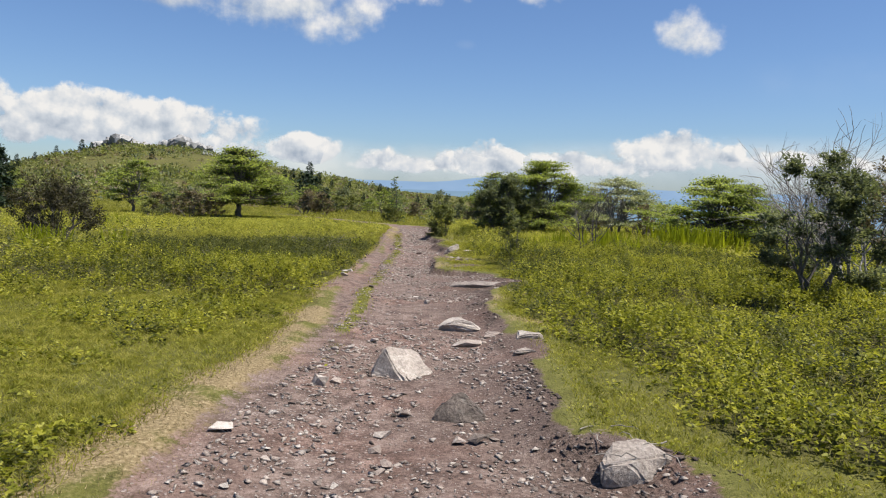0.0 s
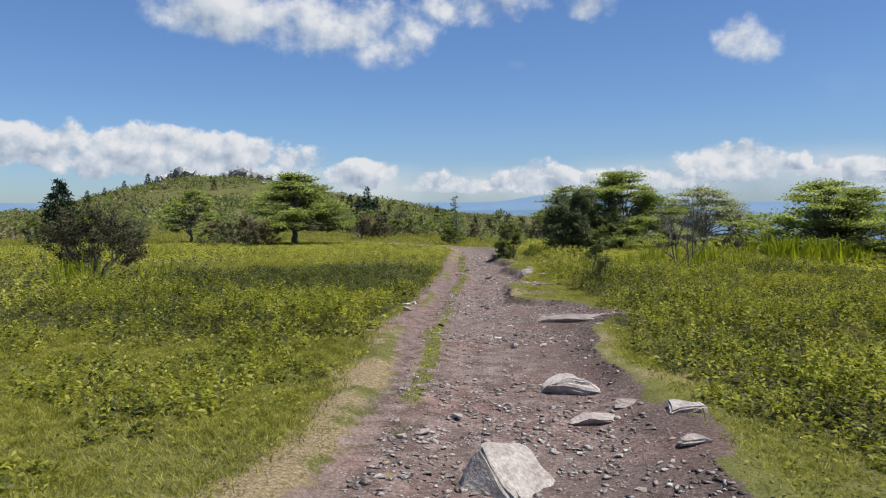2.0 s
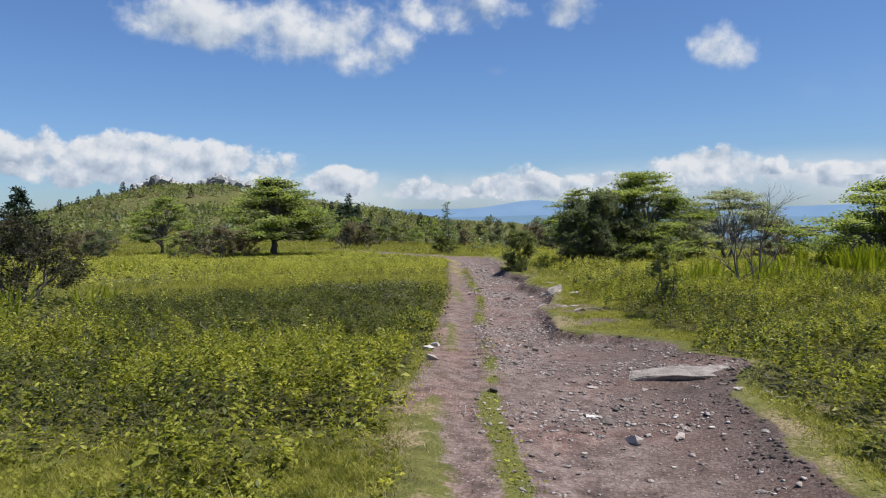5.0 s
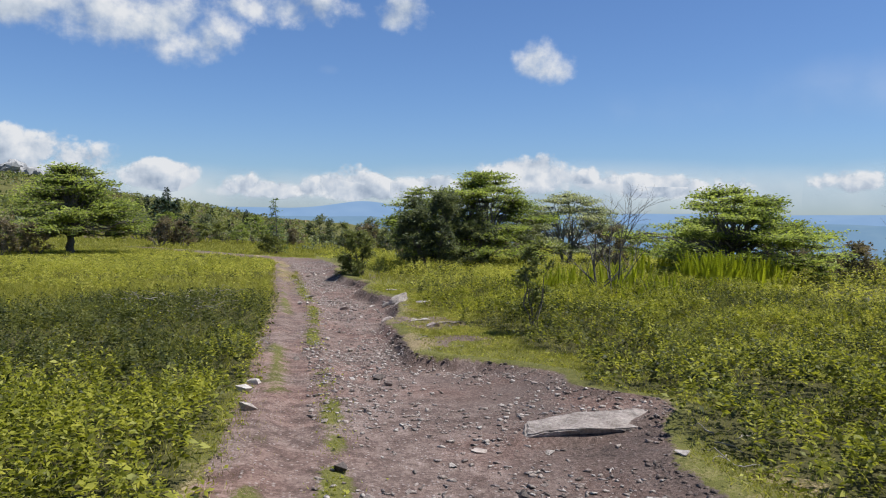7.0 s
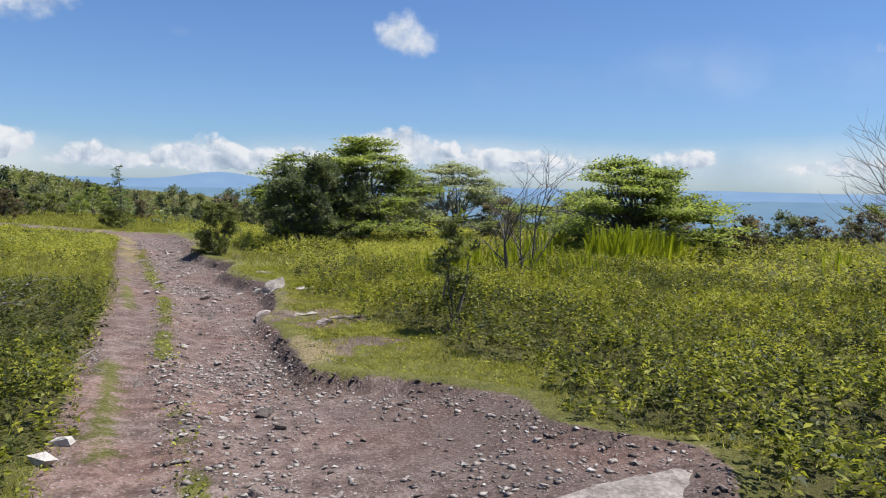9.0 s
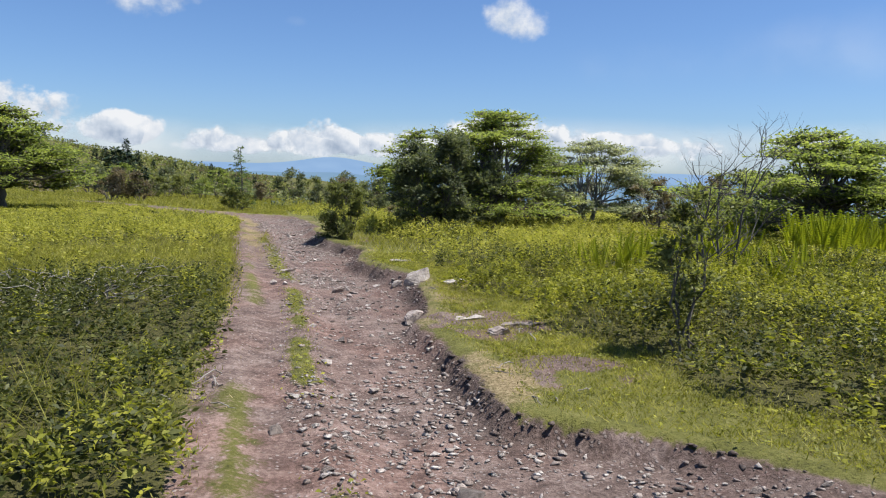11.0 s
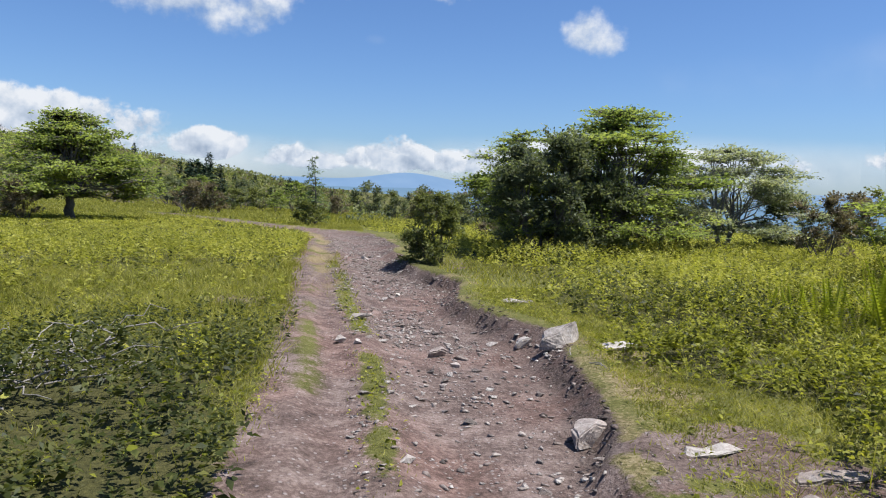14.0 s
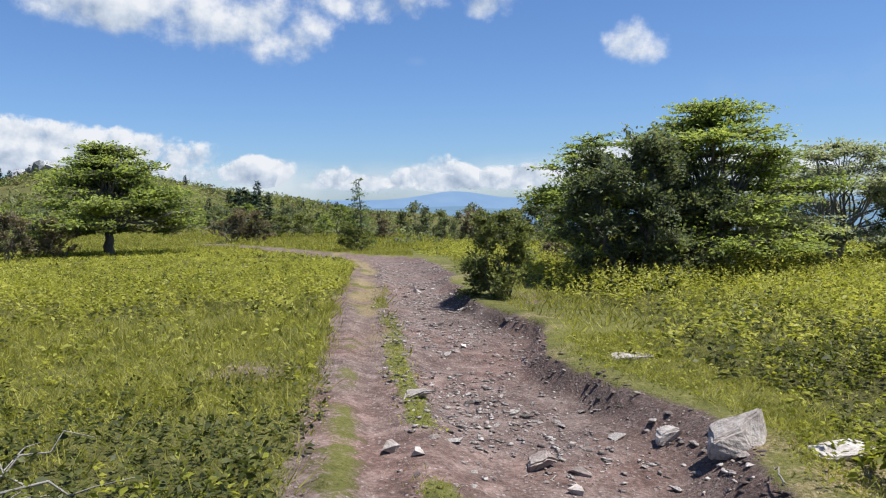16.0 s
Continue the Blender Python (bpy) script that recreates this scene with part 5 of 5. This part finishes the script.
for x, y, s, mt in ((-0.60, 14.5, 0.10, 0), (-0.71, 14.42, 0.06, 1), (-0.55, 14.15, 0.08, 1), (-1.10, 11.53, 0.075, 0), (-1.42, 15.42, 0.07, 0), (-0.85, 17.83, 0.085, 0), (-1.10, 18.2, 0.06, 2), (-1.06, 16.9, 0.07, 2), (-0.80, 16.3, 0.07, 2),
                    (-0.65, 7.21, 0.085, 2), (-0.83, 6.75, 0.075, 2), (-0.74, 6.6, 0.06, 1), (-0.95, 6.6, 0.055, 2), (-0.92, 5.5, 0.11, 2), (-0.80, 5.6, 0.07, 1), (-1.05, 5.85, 0.06, 1), (-0.20, 4.92, 0.075, 1), (-0.33, 4.5, 0.085, 2), (-0.36, 4.25, 0.06, 1),
                    (-0.27, 4.0, 0.07, 1), (-0.2, 4.02, 0.06, 2), (-0.3, 3.9, 0.06, 1), (0.28, 4.42, 0.09, 0), (0.15, 4.38, 0.07, 1), (-0.95, 3.95, 0.05, 1), (-1.3, 4.3, 0.09, 2), (-1.78, 13.9, 0.09, 2), (-1.83, 13.6, 0.11, 2), (-1.75, 12.9, 0.10, 2),
                    (-0.79, 24.24, 0.09, 2), (-0.88, 24.0, 0.06, 1), (-1.45, 20.9, 0.10, 2), (-1.32, 20.8, 0.07, 2), (-0.45, 20.75, 0.08, 1), (-0.55, 20.5, 0.07, 1), (-0.15, 25.4, 0.10, 0), (-1.12, 29.5, 0.14, 2), (-0.72, 19.8, 0.05, 1), (-0.2, 11.9, 0.06, 1),
                    (-0.35, 10.9, 0.08, 2), (-0.15, 11.1, 0.06, 0), (-0.28, 10.7, 0.08, 0), (-0.2, 10.2, 0.12, 2), (0.15, 10.3, 0.08, 1), (-0.85, 13.0, 0.06, 1), (0.9, 11.3, 0.07, 2), (0.5, 10.8, 0.06, 1)):
    ob = new("stone", rock_mesh("stone", g, (s * 1.1, s * g.uniform(0.55, 0.9), s * g.uniform(0.35, 0.6)), 10, (DARK_STONE, STONE, PALE_STONE)[mt]))
    ob.matrix_world = at_ground(x, y, -0.2 * s) @ Matrix.Rotation(g.uniform(0, 6.28), 4, "Z")
    tagged(ob, ("dark angular stone lying on the track", "grey angular stone lying on the track", "pale angular stone lying on the track")[mt], "stone", "loose track stones")

# ---------------------------------------------------------------- dead sticks, roots
def sticks(x, y, count, length, label):
    thing = new("dead_branch")
    thing.matrix_world = at_ground(x, y, 0)
    for _ in range(count):
        a = g.random() * 6.283
        p = np.array((g.normal() * length * 0.4, g.normal() * length * 0.4, 0.02 + 0.24 * g.random() * (count > 4)))
        d = np.array((math.cos(a), math.sin(a), g.uniform(-0.05, 0.4) if count > 4 else 0.02)) * length * g.uniform(0.5, 1)
        part("stick", tube_mesh("stick", [(bent(p, p + d, g, 0.05), 0.007 if count > 4 else 0.005, 0.002)], TWIG, 5), thing)
    tagged(thing, label, "dead branch", "fallen branches")


for x, y, n, L in ((-3.4, 18.9, 46, 0.7), (-3.0, 19.5, 26, 0.55), (-4.2, 13.6, 9, 0.5), (1.15, 11.2, 4, 0.35), (1.35, 11.7, 2, 0.3), (1.3, 4.0, 4, 0.3), (0.9, 4.2, 3, 0.25), (0.15, 16.2, 2, 0.3), (0.6, 17.2, 2, 0.25), (-1.85, 16.3, 3, 0.35),
                   (-2.0, 15.7, 3, 0.3), (0.35, 19.9, 3, 0.25), (-1.3, 10.6, 2, 0.3), (0.3, 15.6, 3, 0.25)):
    sticks(x, y, n, L, "bleached dead twigs lying in the heath" if n > 4 else "thin dead twigs lying on bare earth")

# ---------------------------------------------------------------- torn earth along the edge, gravel
def scattered(name, count, pick_xy, sizes, materials, label, kind_points=10, variants=14, seed=80, singles=0, lift=0.25):
    """Small stones over the ground: the nearest as pieces of the ground, the rest as one joined mesh."""
    g = seeded(seed)
    shapes = [rock_mesh(name, g, (1.0, g.uniform(0.45, 0.95), g.uniform(0.2, 0.45)), kind_points, materials[k % len(materials)], 0.4) for k in range(variants)]
    x, y = pick_xy(count, g)
    s = sizes[0] + (sizes[1] - sizes[0]) * g.random(len(x)) ** 3.5
    z = height(x, y) + lift * s * 0.6
    order = np.argsort(-s)
    for i in order[:singles]:
        ob = new(name, shapes[int(g.integers(variants))])
        ob.parent = ground
        ob.matrix_world = Matrix.Translation((x[i], y[i], z[i])) @ Euler((g.uniform(-0.2, 0.2), g.uniform(-0.2, 0.2), g.uniform(0, 6.28))).to_matrix().to_4x4() @ Matrix.Scale(s[i], 4)
    for m, mat in enumerate(materials):
        verts, faces, at = [], [], 0
        mine = [i for i in order[singles:] if i % len(materials) == m]
        arrays = []
        for sh in shapes[m::len(materials)]:
            co = np.empty(len(sh.vertices) * 3)
            sh.vertices.foreach_get("co", co)
            arrays.append((co.reshape(-1, 3), np.array([p.vertices[:] for p in sh.polygons])))
        for i in mine:
            co, fc = arrays[int(g.integers(len(arrays)))]
            a = g.random() * 6.283
            c, sn = math.cos(a), math.sin(a)
            v = co * s[i]
            verts.append(np.stack([v[:, 0] * c - v[:, 1] * sn + x[i], v[:, 0] * sn + v[:, 1] * c + y[i], v[:, 2] + z[i]], -1))
            faces.append(fc + at)
            at += len(co)
        if verts:
            tagged(new(name + "_scatter", quick_mesh(name, np.concatenate(verts), np.concatenate(faces), mat)), label, "gravel", kind="stuff")


def on_bed(n, g):
    y = 2.6 + 36 * g.random(n * 3) ** 1.3
    l, r = left_edge(y) + 0.35, right_edge(y)
    f = g.random(n * 3)
    x = l + (r - l) * f
    keep = (g.random(n * 3) < 0.15 + 0.85 * smooth(fbm(x, y, 0.9, 160), 0.35, 0.62)) & (inside_track(x, y) > 0.05)
    return x[keep][:n], y[keep][:n]


def on_far_bed(n, g):
    y = 19 + 12 * g.random(n)
    x = left_edge(y) + 0.7 + (right_edge(y) - left_edge(y) - 0.75) * g.random(n)
    keep = g.random(n) < 0.2 + 0.8 * smooth(fbm(x, y, 1.2, 164), 0.4, 0.6)
    return x[keep], y[keep]


def on_edge(n, g):
    y = 2.8 + 27 * g.random(n)
    x = right_edge(y) + np.interp(y, (20, 21.5, 26, 28), (-0.02, 0.12, 0.12, -0.02)) - np.abs(g.normal(size=n)) * np.interp(y, (20, 21.5, 26, 28), (0.13, 0.38, 0.38, 0.15))
    keep = fbm(x, y, 0.8, 72) > 0.47
    extra = int(n * 0.10)
    hx, hy = 1.0 + g.normal(size=extra) * 0.32, 3.8 + g.normal(size=extra) * 0.25
    return np.concatenate([x[keep], hx]), np.concatenate([y[keep], hy])


scattered("stone", 24000, on_bed, (0.006, 0.048), (STONE, PALE_STONE, STONE, SLAB_STONE, PALE_STONE, STONE, DARK_STONE), "loose grey stone chips strewn over the track", 8, 21, 81, 295)
scattered("loose_stone", 650, on_far_bed, (0.02, 0.085), (STONE, PALE_STONE, SLAB_STONE, DARK_STONE), "broken grey stones lying over the rutted track", 9, 16, 83, 120)
scattered("earth_clod", 3000, on_edge, (0.006, 0.05), (CLOD,), "crumbled dark earth along the broken turf edge", 9, 10, 82, 0, 0.05)
